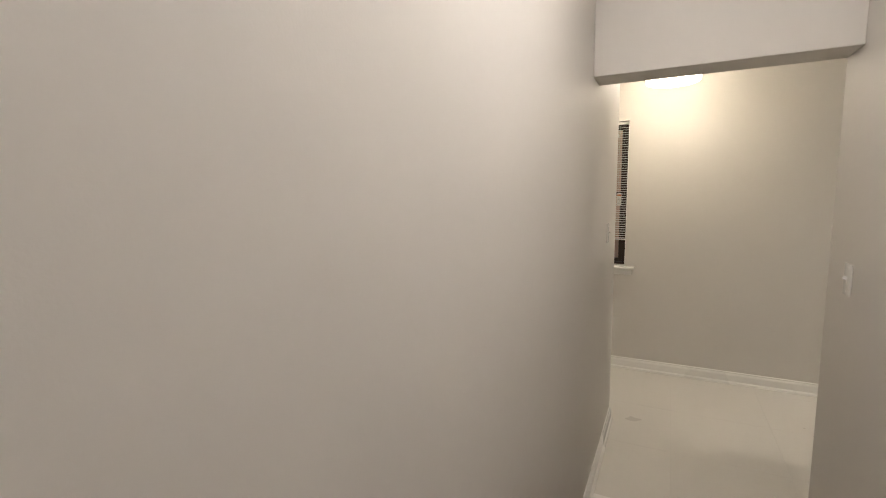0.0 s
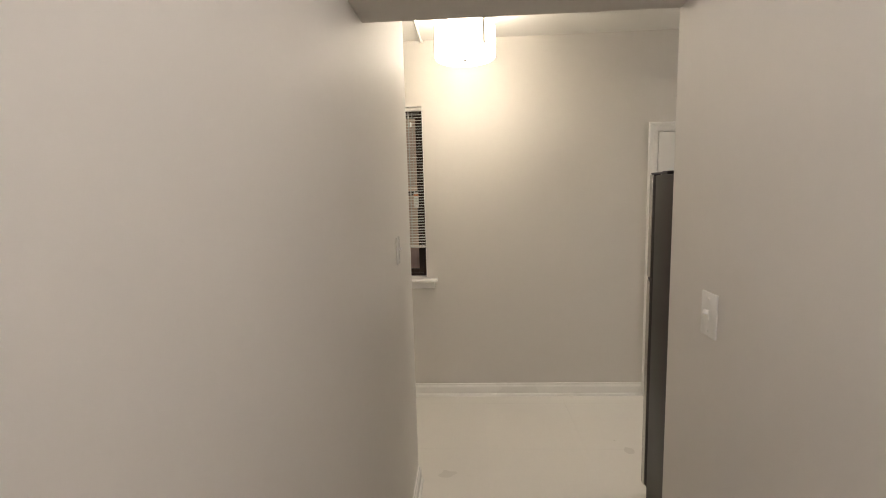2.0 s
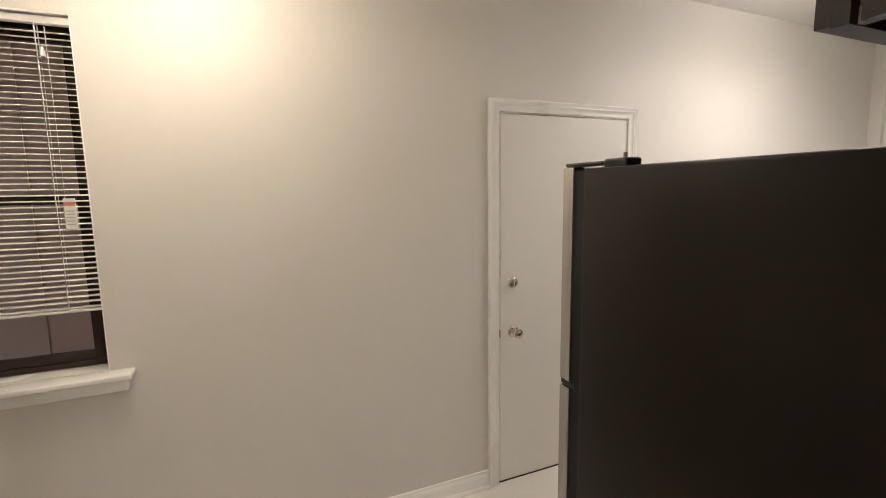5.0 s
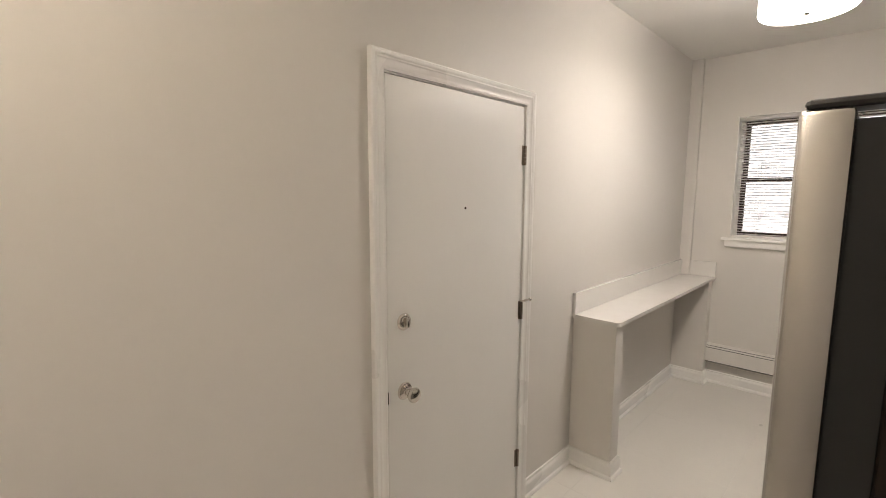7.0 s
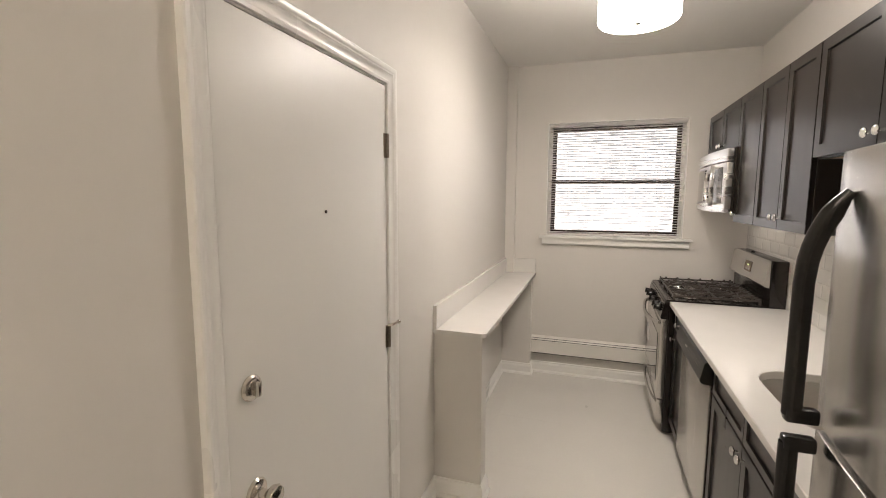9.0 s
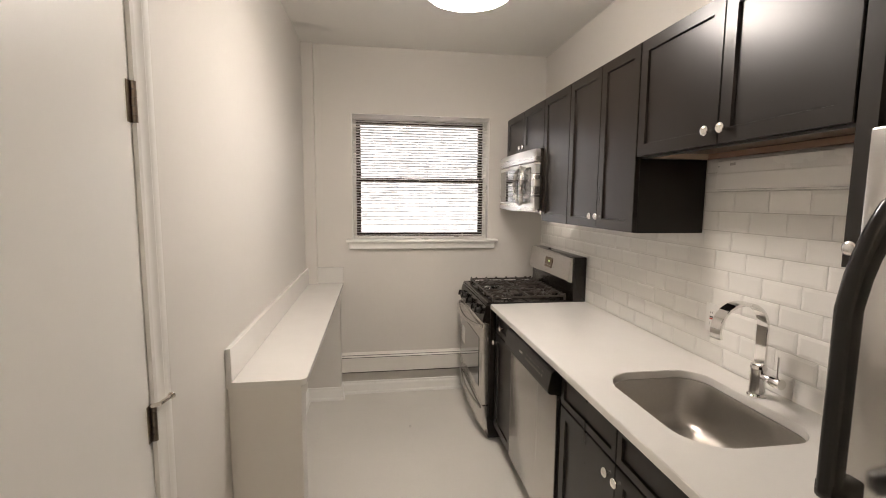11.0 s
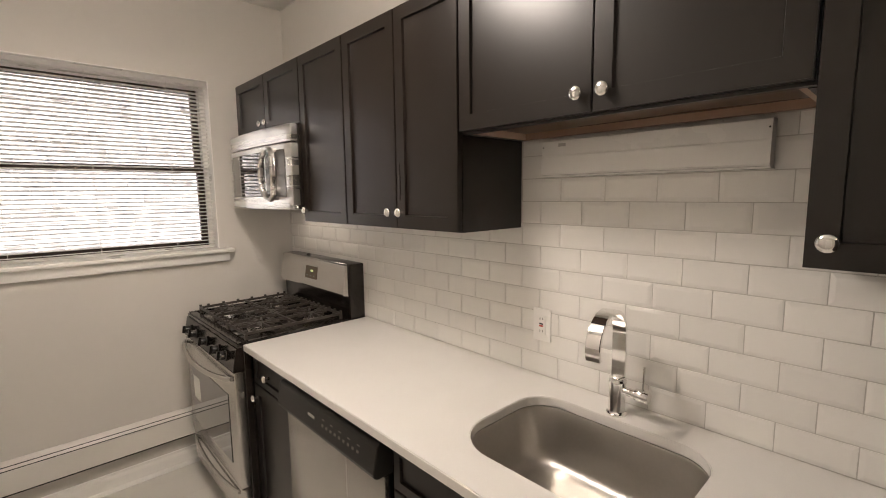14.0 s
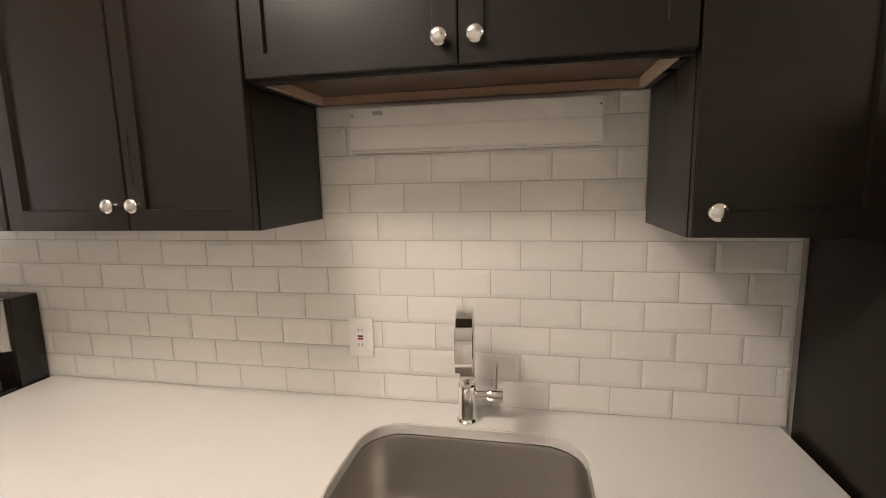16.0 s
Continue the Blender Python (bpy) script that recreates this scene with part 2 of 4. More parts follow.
def wall(name, axis, face, back, u0, u1, z0, z1, label, holes=(), mat=None):
    """A wall with thickness between face and back on an axis, with openings (u0, u1, z0, z1) through it."""
    us = sorted({u0, u1, *[h[i] for h in holes for i in (0, 1)]})
    zs = sorted({z0, z1, *[h[i] for h in holes for i in (2, 3)]})
    solid = {}
    for i in range(len(us) - 1):
        for j in range(len(zs) - 1):
            cu, cz = (us[i] + us[i + 1]) / 2, (zs[j] + zs[j + 1]) / 2
            solid[i, j] = not any(h[0] < cu < h[1] and h[2] < cz < h[3] for h in holes)
    bm = bmesh.new()

    def quad(*ps):
        bm.faces.new([bm.verts.new((d, u, z) if axis == "x" else (u, d, z)) for d, u, z in ps])

    for (i, j), s in solid.items():
        if not s:
            continue
        a, b, c, d = us[i], us[i + 1], zs[j], zs[j + 1]
        for f in (face, back):
            quad((f, a, c), (f, b, c), (f, b, d), (f, a, d))
        for k, u in (((i - 1, j), a), ((i + 1, j), b)):
            if not solid.get(k):
                quad((face, u, c), (back, u, c), (back, u, d), (face, u, d))
        for k, z in (((i, j - 1), c), ((i, j + 1), d)):
            if not solid.get(k):
                quad((face, a, z), (back, a, z), (back, b, z), (face, b, z))
    bmesh.ops.remove_doubles(bm, verts=bm.verts, dist=1e-5)
    return structure(name, bm, mat or PAINT, label, "wall")

# ---- structure ----
H = 2.69
WY = 1.885      # door wall
WX = 2.85      # end wall
HL, HR = -2.127, -1.212   # hall walls
ground = bmesh.new()
box(ground, -150, 150, -150, 150, -1.0, -0.6)
structure("ground", ground, BOUNCE_GROUND, "unseen ground outside, made pale to bounce daylight up to the blind", "ground")
wall_door = wall("wall_north", "y", WY, WY + 0.22, -3.1, WX + 0.22, 0, H, "greige painted wall with a door and a narrow window", [(-2.645, -2.143, 0.932, 2.237), (-0.46, 0.405, 0, 2.01)])
wall("wall_east", "x", WX, WX + 0.22, -0.2, WY, 0, H, "greige painted end wall with a wide window", [(0.453, 1.532, 1.205, 2.203)])
wall_sink = wall("wall_south", "y", 0.0, -0.2, -0.96, WX, 0, H, "greige painted wall behind the counter with white tiles")
wall("wall_fridge_corner", "y", -0.134, -0.234, HR + 0.12, -0.96, 0, H, "greige painted wall corner beside the refrigerator")
wall("wall_hall_left", "x", HL, HL - 0.12, -4.6, 0.80, 0, H, "greige painted hallway wall with a light switch")
wall("wall_hall_right", "x", HR, HR + 0.12, -4.6, -0.134, 0, H, "greige painted hallway wall with a light switch")
wall("wall_hall_end", "y", -4.6, -4.72, -2.3, -1.0, 0, H, "plain greige painted wall closing the hallway")
wall("wall_nook_south", "y", 0.80, 0.68, -3.1, HL - 0.12, 0, H, "plain greige painted wall")
wall("wall_nook_west", "x", -3.0, -3.1, 0.80, WY, 0, H, "plain greige painted wall")
structure("header_1", boxed(HL, HR, -0.32, -0.137, 2.105, H, 0.004), PAINT, "greige painted dropped header over the hallway opening", "header")
cl = bmesh.new()
box(cl, -3.12, WX + 0.24, 0.0, 2.12, H, H + 0.25)
box(cl, -2.26, -1.06, -4.74, 0.0, H, H + 0.25)
box(cl, -1.06, WX + 0.24, -0.236, 0.0, H, H + 0.25)
structure("ceiling", cl, CEIL, "smooth off-white painted ceiling", "ceiling")
structure("pipe_chase", boxed(WX - 0.04, WX, 1.80, WY, 0.9, H, 0.003), PAINT, "greige painted boxed pipe chase in the corner", "trim")
fl = bmesh.new()
box(fl, -3.1, WX + 0.2, 0.0, WY + 0.2, -0.2, -0.004)
box(fl, -2.25, -1.06, -0.09, 0.0, -0.2, -0.004)
box(fl, -1.06, WX + 0.2, -0.2, 0.0, -0.2, -0.004)
floor = structure("floor", fl, GROUT, "pale beige square tile floor with faint joints", "floor")

BASE = [(0, 0), (0.024, 0), (0.024, 0.006), (0.020, 0.015), (0.013, 0.021), (0.013, 0.070), (0.011, 0.078), (0.007, 0.086), (0.006, 0.098), (0, 0.101)]


def skirting(p0, p1, n, ext0=0, ext1=0, height=1.0):
    """Baseboard with a shoe moulding along a wall line; ext mitres outside corners (1) or inside corners (-1)."""
    p0, p1, n = Vector((*p0, 0)), Vector((*p1, 0)), Vector((*n, 0))
    d = (p1 - p0).normalized()
    bm = bmesh.new()
    a = [bm.verts.new(p0 + n * o - d * o * ext0 + Vector((0, 0, z * height))) for o, z in BASE]
    b = [bm.verts.new(p1 + n * o + d * o * ext1 + Vector((0, 0, z * height))) for o, z in BASE]
    k = len(BASE)
    for i in range(k):
        j = (i + 1) % k
        bm.faces.new((a[i], a[j], b[j], b[i]))
    bm.faces.new(a[::-1])
    bm.faces.new(b)
    return structure("baseboard", bm, TRIM, "white painted baseboard with shoe moulding", "baseboard")


skirting((-3.0, WY), (-0.509, WY), (0, -1))
P0, P1, PF, PY = 0.935, 1.035, 2.750, 1.630    # ledge pedestals
skirting((0.453, WY), (P0, WY), (0, -1), 0, -1)
skirting((P0, WY), (P0, PY), (-1, 0), -1, 1)
skirting((P0, PY), (P1, PY), (0, -1), 1, 1)
skirting((P1, PY), (P1, WY), (1, 0), 1, -1)
skirting((P1, WY), (PF, WY), (0, -1), -1, -1)
skirting((PF, WY), (PF, PY), (-1, 0), -1, 1)
skirting((PF, PY), (WX, PY), (0, -1), 1, -1)
skirting((WX, PY), (WX, 0.02), (-1, 0), -1, 0)
skirting((HL, -4.6), (HL, 0.80), (1, 0), 0, 1)
skirting((HL, 0.80), (-3.0, 0.80), (0, 1), 1, 0)
skirting((HR, -4.6), (HR, -0.134), (-1, 0), 0, 0)

# ---- front door ----
CASE = [(0, 0), (0, 0.010), (0.008, 0.013), (0.014, 0.010), (0.030, 0.013), (0.036, 0.018), (0.042, 0.016), (0.050, 0.021), (0.058, 0.022), (0.062, 0.018), (0.062, 0)]


def casing(x0, x1, ztop, y):
    bm = bmesh.new()
    rings = []
    for px, pz, sx, sz in ((x0, 0.0, -1, 0), (x0, ztop, -1, 1), (x1, ztop, 1, 1), (x1, 0.0, 1, 0)):
        rings.append([bm.verts.new((px + sx * w, y - d, pz + sz * w)) for w, d in CASE])
    k = len(CASE)
    for a, b in zip(rings, rings[1:]):
        for i in range(k):
            j = (i + 1) % k
            bm.faces.new((a[i], a[j], b[j], b[i]))
    bm.faces.new(rings[0])
    bm.faces.new(rings[-1][::-1])
    return bm


door = thing("door_1", (-0.03, WY + 0.02, 0), "closed white painted flush entry door with nickel knob and deadbolt", "door", kind="structure")
part("door_leaf", boxed(-0.437, 0.385, WY - 0.001, WY + 0.042, 0.010, 1.988, 0.002), DOORP, door)
part("casing", casing(-0.446, 0.391, 1.996, WY), TRIM, door, "white moulded door casing", True)
jamb = bmesh.new()
box(jamb, -0.459, -0.440, WY + 0.001, WY + 0.2, 0, 2.0)
box(jamb, 0.388, 0.404, WY + 0.001, WY + 0.2, 0, 2.0)
box(jamb, -0.440, 0.388, WY + 0.001, WY + 0.2, 1.991, 2.009)
box(jamb, -0.440, 0.388, WY + 0.046, WY + 0.2, 0.004, 1.991)
part("jamb", jamb, TRIM, door)
part("threshold", boxed(-0.440, 0.388, WY + 0.0, WY + 0.045, 0.0, 0.006), BRONZE, door)


def door_knob(x, z):
    bm = bmesh.new()
    lathe(bm, [(0.033, -0.0005), (0.034, -0.004), (0.030, -0.009), (0.016, -0.012), (0.012, -0.016), (0.011, -0.034), (0.016, -0.040), (0.026, -0.048), (0.028, -0.056), (0.025, -0.064), (0.014, -0.069), (0.004, -0.070)], (x, WY - 0.001, z), "y", 32)
    return part("door_knob", bm, NICKEL, door, "round satin nickel door knob", True)


door_knob(-0.360, 0.858)
bolt = part("deadbolt", lathe(bmesh.new(), [(0.031, 0), (0.032, -0.004), (0.028, -0.010), (0.020, -0.013), (0.004, -0.014)], (-0.362, WY - 0.0012, 1.124), "y", 32), NICKEL, door, "round nickel deadbolt with a thumb turn", True)
part("thumb_turn", boxed(-0.368, -0.356, WY - 0.031, WY - 0.012, 1.106, 1.142, 0.004), NICKEL, bolt, "", True)
part("peephole", lathe(bmesh.new(), [(0.0052, 0), (0.0052, -0.002), (0.0036, -0.003), (0.003, -0.002)], (-0.024, WY - 0.001, 1.532), "y", 16), BRONZE, door, "small dark peephole", True)
for hz in (1.768, 1.03, 0.262):
    bm = bmesh.new()
    box(bm, 0.370, 0.400, WY - 0.0035, WY - 0.0015, hz - 0.045, hz + 0.045)
    for k in range(5):
        lathe(bm, [(0.0065, -0.0085), (0.0065, 0.0085)], (0.3885, WY - 0.008, hz - 0.036 + 0.018 * k), "z", 12)
    hinge = part("hinge", bm, AGED, door, "aged nickel butt hinge", True)
    if 1.0 < hz < 1.1:
        bm = bmesh.new()
        sweep(bm, [(0.372, WY - 0.012, hz + 0.048), (0.372, WY - 0.03, hz + 0.052), (0.415, WY - 0.036, hz + 0.052)], circle(0.005, 10), (0, 0, 1))
        lathe(bm, [(0.008, 0), (0.009, 0.004), (0.006, 0.010)], (0.415, WY - 0.036, hz + 0.052), "x", 12)
        part("door_stop", bm, NICKEL, hinge, "nickel hinge-pin door stop", True)
part("strike_latch", boxed(-0.4385, -0.4365, WY - 0.004, WY + 0.01, 0.83, 0.875), BRONZE, door)


# ---- windows ----
def blind(axis, plane, u0, u1, ztop, zbot, pitch, label, inward, tilt, cords, mat):
    """A mini blind: head rail, loose slats, ladder cords and a bottom rail."""
    def P(u, d, z):
        return (plane + inward * d, u, z) if axis == "x" else (u, plane + inward * d, z)

    def bx(ua, ub, d0, d1, za, zb, w=0.0):
        a, b = P(ua, d0, za), P(ub, d1, zb)
        return boxed(min(a[0], b[0]), max(a[0], b[0]), min(a[1], b[1]), max(a[1], b[1]), za, zb, w)

    t = thing("window_blind", P((u0 + u1) / 2, 0, zbot), label, "blind")
    part("head_rail", bx(u0, u1, -0.014, 0.014, ztop - 0.026, ztop - 0.001, 0.002), mat, t)
    part("bottom_rail", bx(u0 + 0.003, u1 - 0.003, -0.012, 0.012, zbot, zbot + 0.010, 0.003), mat, t)
    bm = bmesh.new()
    L = u1 - u0 - 0.008
    sec = [(-0.0122, 0.0), (-0.006, 0.0016), (0.0, 0.0021), (0.006, 0.0016), (0.0122, 0.0)]
    sec = sec + [(d, z - 0.0011) for d, z in reversed(sec)]
    ct, st = math.cos(tilt), math.sin(tilt)
    ends = []
    for s in (-L / 2, L / 2):
        ring = []
        for d, z in sec:
            dd, zz = d * ct - z * st, d * st + z * ct
            ring.append(bm.verts.new((inward * dd, s, zz) if axis == "x" else (s, inward * dd, zz)))
        ends.append(ring)
    k = len(sec)
    for i in range(k):
        j = (i + 1) % k
        bm.faces.new((ends[0][i], ends[0][j], ends[1][j], ends[1][i]))
    bm.faces.new(ends[0][::-1])
    bm.faces.new(ends[1])
    bmesh.ops.recalc_face_normals(bm, faces=bm.faces)
    me = bpy.data.meshes.new("slat")
    bm.to_mesh(me)
    bm.free()
    me.materials.append(mat)
    z = zbot + 0.018
    rng = random.Random(7)
    while z < ztop - 0.032:
        s = new("slat", me)
        s.parent = t
        s.location = Vector(P((u0 + u1) / 2, rng.uniform(-0.0006, 0.0006), z)) - ORIGIN[t]
        s.rotation_euler = (rng.uniform(-0.0015, 0.0015), 0, 0) if axis == "x" else (0, rng.uniform(-0.0015, 0.0015), 0)
        z += pitch
    for u in cords:
        bm = bmesh.new()
        for d in (-0.0135, 0.0135):
            sweep(bm, [P(u, d, zbot + 0.01), P(u, d, ztop - 0.02)], circle(0.0019 if mat is SLATN else 0.0009, 6), P(1, 0, 0) if axis == "y" else (0, 1, 0))
        part("ladder_cord", bm, CORD, t)
    return t


def sash_window(axis, face, u0, u1, z0, z1, out, rail_z, fw, name, label, frame_mat, frame_label):
    """Dark double-hung sashes set into the opening, each with its pane."""
    def bx(bm, ua, ub, da, db, za, zb):
        da, db = sorted((face + out * da, face + out * db))
        if axis == "x":
            box(bm, da, db, ua, ub, za, zb)
        else:
            box(bm, ua, ub, da, db, za, zb)

    w = thing(name, (face, (u0 + u1) / 2, z0) if axis == "x" else ((u0 + u1) / 2, face, z0), label, "window", kind="structure")
    f = bmesh.new()
    bx(f, u0, u0 + fw, 0.085, 0.175, z0, z1)
    bx(f, u1 - fw, u1, 0.085, 0.175, z0, z1)
    bx(f, u0 + fw, u1 - fw, 0.085, 0.175, z1 - fw, z1)
    bx(f, u0 + fw, u1 - fw, 0.085, 0.175, z0, z0 + fw * 0.6)
    part("window_frame", f, frame_mat, w, frame_label, bevelled=0.002)
    for za, zb, d0 in ((rail_z - 0.018, z1 - fw, 0.13), (z0 + fw * 0.6, rail_z + 0.018, 0.095)):
        s = bmesh.new()
        a, b, r = u0 + fw, u1 - fw, 0.034
        bx(s, a, a + r, d0, d0 + 0.03, za, zb)
        bx(s, b - r, b, d0, d0 + 0.03, za, zb)
        bx(s, a + r, b - r, d0, d0 + 0.03, zb - 0.034, zb)
        bx(s, a + r, b - r, d0, d0 + 0.03, za, za + 0.034)
        sash = part("sash", s, BRONZE, w, bevelled=0.002)
        g = bmesh.new()
        bx(g, a + r - 0.004, b - r + 0.004, d0 + 0.012, d0 + 0.016, za + 0.03, zb - 0.03)
        pane = part("pane", g, GLASS, sash)
        pane.visible_shadow = False
    return w


def stool(axis, face, u0, u1, z, depth, inward, label, inner0, inner1):
    """A projecting window stool with a moulded apron under it, and the inner sill."""
    t = thing("window_sill", (face, (u0 + u1) / 2, z - 0.1) if axis == "x" else ((u0 + u1) / 2, face, z - 0.1), label, "window sill", kind="structure")

    def bx(ua, ub, da, db, za, zb, w, seg=3):
        da, db = sorted((face + inward * da, face + inward * db))
        return boxed(da, db, ua, ub, za, zb, w, seg) if axis == "x" else boxed(ua, ub, da, db, za, zb, w, seg)
    part("board", bx(u0, u1, 0.0005, depth, z - 0.022, z, 0.006), TRIM, t, "", True)
    part("apron", bx(u0 + 0.022, u1 - 0.022, 0.0005, depth * 0.55, z - 0.075, z - 0.0225, 0.005), TRIM, t, "", True)
    part("inner_sill", bx(inner0, inner1, -0.085, 0.0003, z - 0.02, z + 0.001, 0.0), TRIM, t)
    return t


sash_window("y", WY, -2.645, -2.143, 0.954, 2.237, 1, 1.60, 0.034, "window_1", "narrow dark double-hung window with a dim room behind", BRONZE, "dark bronze metal window frame")
stool("y", WY, -2.74, -2.060, 0.951, 0.085, -1, "white painted window stool and apron", -2.644, -2.144)
for nm, ww in (("window_liner_1", ("y", -2.645, -2.143, 0.955, 2.237)), ("window_liner_2", ("x", 0.453, 1.532, 1.2485, 2.203))):
    bm = bmesh.new()
    ax, ua, ub, za, zb = ww
    for a, b, c, d in ((ua + 0.0002, ua + 0.005, za, zb - 0.0002), (ub - 0.005, ub - 0.0002, za, zb - 0.0002), (ua + 0.0052, ub - 0.0052, zb - 0.005, zb - 0.0002)):
        if ax == "x":
            box(bm, WX + 0.0008, WX + 0.084, a, b, c, d)
        else:
            box(bm, a, b, WY + 0.0008, WY + 0.084, c, d)
    structure(nm, bm, TRIM, "white painted liner around the window opening", "trim")
nb = blind("y", WY + 0.035, -2.638, -2.150, 2.230, 1.182, 0.0208, "white mini blind lowered most of the way with open slats", -1, -0.12, (-2.545, -2.252), SLATN)
tag_x, tag_y = -2.222, WY + 0.014
bm = bmesh.new()
sweep(bm, [(tag_x, tag_y, 2.19), (tag_x, tag_y, 1.60)], circle(0.0013, 6))
cord = part("pull_cord", bm, CORD, nb)
part("cord_tassel", lathe(bmesh.new(), [(0.003, 0.018), (0.006, 0.010), (0.009, -0.010), (0.008, -0.014)], (tag_x - 0.012, tag_y - 0.003, 2.105), "z", 14), PLASTIC, nb, "white cord tassel", True)
tg = part("warning_tag", boxed(tag_x - 0.006, tag_x + 0.030, tag_y - 0.004, tag_y - 0.002, 1.495, 1.605, 0.0008), PLASTIC, nb, "white paper warning tag with an orange band")
part("tag_band", boxed(tag_x - 0.005, tag_x + 0.029, tag_y - 0.0048, tag_y - 0.0042, 1.578, 1.592), ORANGE, tg, "orange printed band")
for k in range(5):
    part("tag_print", boxed(tag_x - 0.001, tag_x + 0.025, tag_y - 0.0048, tag_y - 0.0042, 1.510 + 0.012 * k, 1.513 + 0.012 * k), PRINT, tg)
wand = bmesh.new()
lathe(wand, [(0.0035, 0.0), (0.0042, 0.01), (0.0042, 0.52), (0.0035, 0.53)], (-2.595, WY + 0.010, 1.66), "z", 6)
part("tilt_wand", wand, PLASTIC, nb, "clear plastic tilt wand", True)

sash_window("x", WX, 0.453, 1.532, 1.238, 2.203, 1, 1.708, 0.030, "window_2", "wide double-hung window with dark sashes facing a pale brick wall", TRIM, "white painted outer window frame")
stool("x", WX, 0.384, 1.582, 1.247, 0.06, -1, "white painted window stool with a moulded apron", 0.454, 1.531)
eb = blind("x", WX + 0.035, 0.461, 1.524, 2.196, 1.258, 0.0208, "white mini blind fully lowered with slats open to daylight", -1, 0.22, (0.66, 1.01, 1.36), SLATM)
part("rail_label", boxed(WX + 0.0215, WX + 0.0225, 0.69, 0.73, 1.2595, 1.2665), PRINT, eb)

# ---- outside ----
# assumed porch: unseen sides and roof added to shut out the sky
porch = bmesh.new()
box(porch, -3.3, -1.3, 3.0, 3.1, -0.6, 2.9)
box(porch, -3.4, -3.3, 2.11, 3.1, -0.6, 2.9)
box(porch, -1.3, -1.2, 2.11, 3.1, -0.6, 2.9)
box(porch, -3.4, -1.2, 2.11, 3.1, 2.9, 3.0)
structure("porch_wall", porch, PORCH, "boarded porch shell added to keep sky light off the narrow window", "wall")
pb = bmesh.new()
for k in range(7):
    box(pb, -3.28 + 0.28 * k, -3.28 + 0.28 * k + 0.02, 2.985, 2.999, 0, 2.8)
structure("porch_batten", pb, PORCH, "grey vertical battens on the porch wall", "trim")
BX = 5.4
alley = structure("neighbour_wall", boxed(BX + 0.03, BX + 0.4, -5, 7, -0.6, 6.5), MORTAR, "pale sunlit brick wall of the neighbouring building", "wall")
rng = random.Random(3)
verts, faces = [], []
row, z = 0, 0.2
while z < 3.9:
    hgt = rng.choice((0.045, 0.06, 0.07))
    y = -1.6 + (0.11 if row % 2 else 0.0)
    while y < 4.2:
        wd = rng.choice((0.09, 0.14, 0.20, 0.21, 0.26))
        d = rng.uniform(0.0, 0.012)
        i = len(verts)
        for xx, s in ((BX + 0.035, 0.0), (BX + 0.024 - d, 0.004)):
            verts += [(xx, y + s, z + s), (xx, y + wd - s, z + s), (xx, y + wd - s, z + hgt - s), (xx, y + s, z + hgt - s)]
        faces += [(i + 4, i + 7, i + 6, i + 5)] + [(i + a, i + 4 + a, i + 4 + (a + 1) % 4, i + (a + 1) % 4) for a in range(4)]
        y += wd + 0.008
    z += hgt + 0.008
    row += 1
me = bpy.data.meshes.new("bricks")
me.from_pydata(verts, [], faces)
me.materials.append(BRICKM)
ob = new("bricks", me)
ob.parent = alley
ob.matrix_parent_inverse = alley.matrix_world.inverted()
ob.location = -ORIGIN[alley]
ob.matrix_parent_inverse.identity()
tagged(ob, "rough pale bricks in staggered courses", kind="stuff")


# ---- ceiling lamps ----
def drum_lamp(x, y, glow, label, ang):
    t = thing("ceiling_lamp", (x, y, H), label, "ceiling lamp", "drum ceiling lamps")
    part("ceiling_plate", lathe(bmesh.new(), [(0.075, 0), (0.075, -0.02), (0.06, -0.026)], (x, y, H), "z", 40), NICKEL, t, "", True)
    part("stem", lathe(bmesh.new(), [(0.008, -0.024), (0.008, -0.125)], (x, y, H), "z", 12), NICKEL, t, "", True)
    part("shade", lathe(bmesh.new(), [(0.172, -0.120), (0.178, -0.122), (0.180, -0.130), (0.180, -0.287), (0.178, -0.293)], (x, y, H), "z", 56), glow[0], t, "lit white glass drum shade", True)
    part("diffuser", lathe(bmesh.new(), [(0.177, -0.2935), (0.172, -0.299), (0.160, -0.3015), (0.02, -0.303)], (x, y, H), "z", 56), glow[1], t, "lit white lower diffuser", True)
    # glowing disc added above the shade to brighten ceiling and upper wall
    if glow[2]:
        part("added_top_glow", lathe(bmesh.new(), [(0.166, -0.1195), (0.164, -0.117), (0.012, -0.116)], (x, y, H), "z", 48), glow[2], t, "glowing disc added on the shade to light the ceiling", True)
    part("finial", lathe(bmesh.new(), [(0.012, -0.3035), (0.013, -0.308), (0.007, -0.315), (0.002, -0.316)], (x, y, H), "z", 16), NICKEL, t, "small nickel finial", True)
    for k in range(3):
        a = ang + 2 * math.pi * k / 3
        bm = bmesh.new()
        c, s = math.cos(a), math.sin(a)
        pts = [(x + c * r, y + s * r, H + h) for r, h in ((0.05, -0.03), (0.186, -0.05), (0.1865, -0.260))]
        sweep(bm, pts, [(-0.007, -0.0015), (0.007, -0.0015), (0.007, 0.0015), (-0.007, 0.0015)], (-s, c, 0))
        part("strap", bm, NICKEL, t, "flat nickel strap")
    return t


drum_lamp(-1.82, 1.31, GLOW_WARM, "round drum ceiling lamp glowing warm white", radians(-55))
drum_lamp(1.19, 0.97, GLOW_WHITE, "round drum ceiling lamp glowing white over the kitchen", radians(165))
# out of view; added as the hallway's light source, its form copied
drum_lamp(-1.66, -1.66, GLOW_HALL, "unseen drum ceiling lamp added to light the hallway", radians(30))


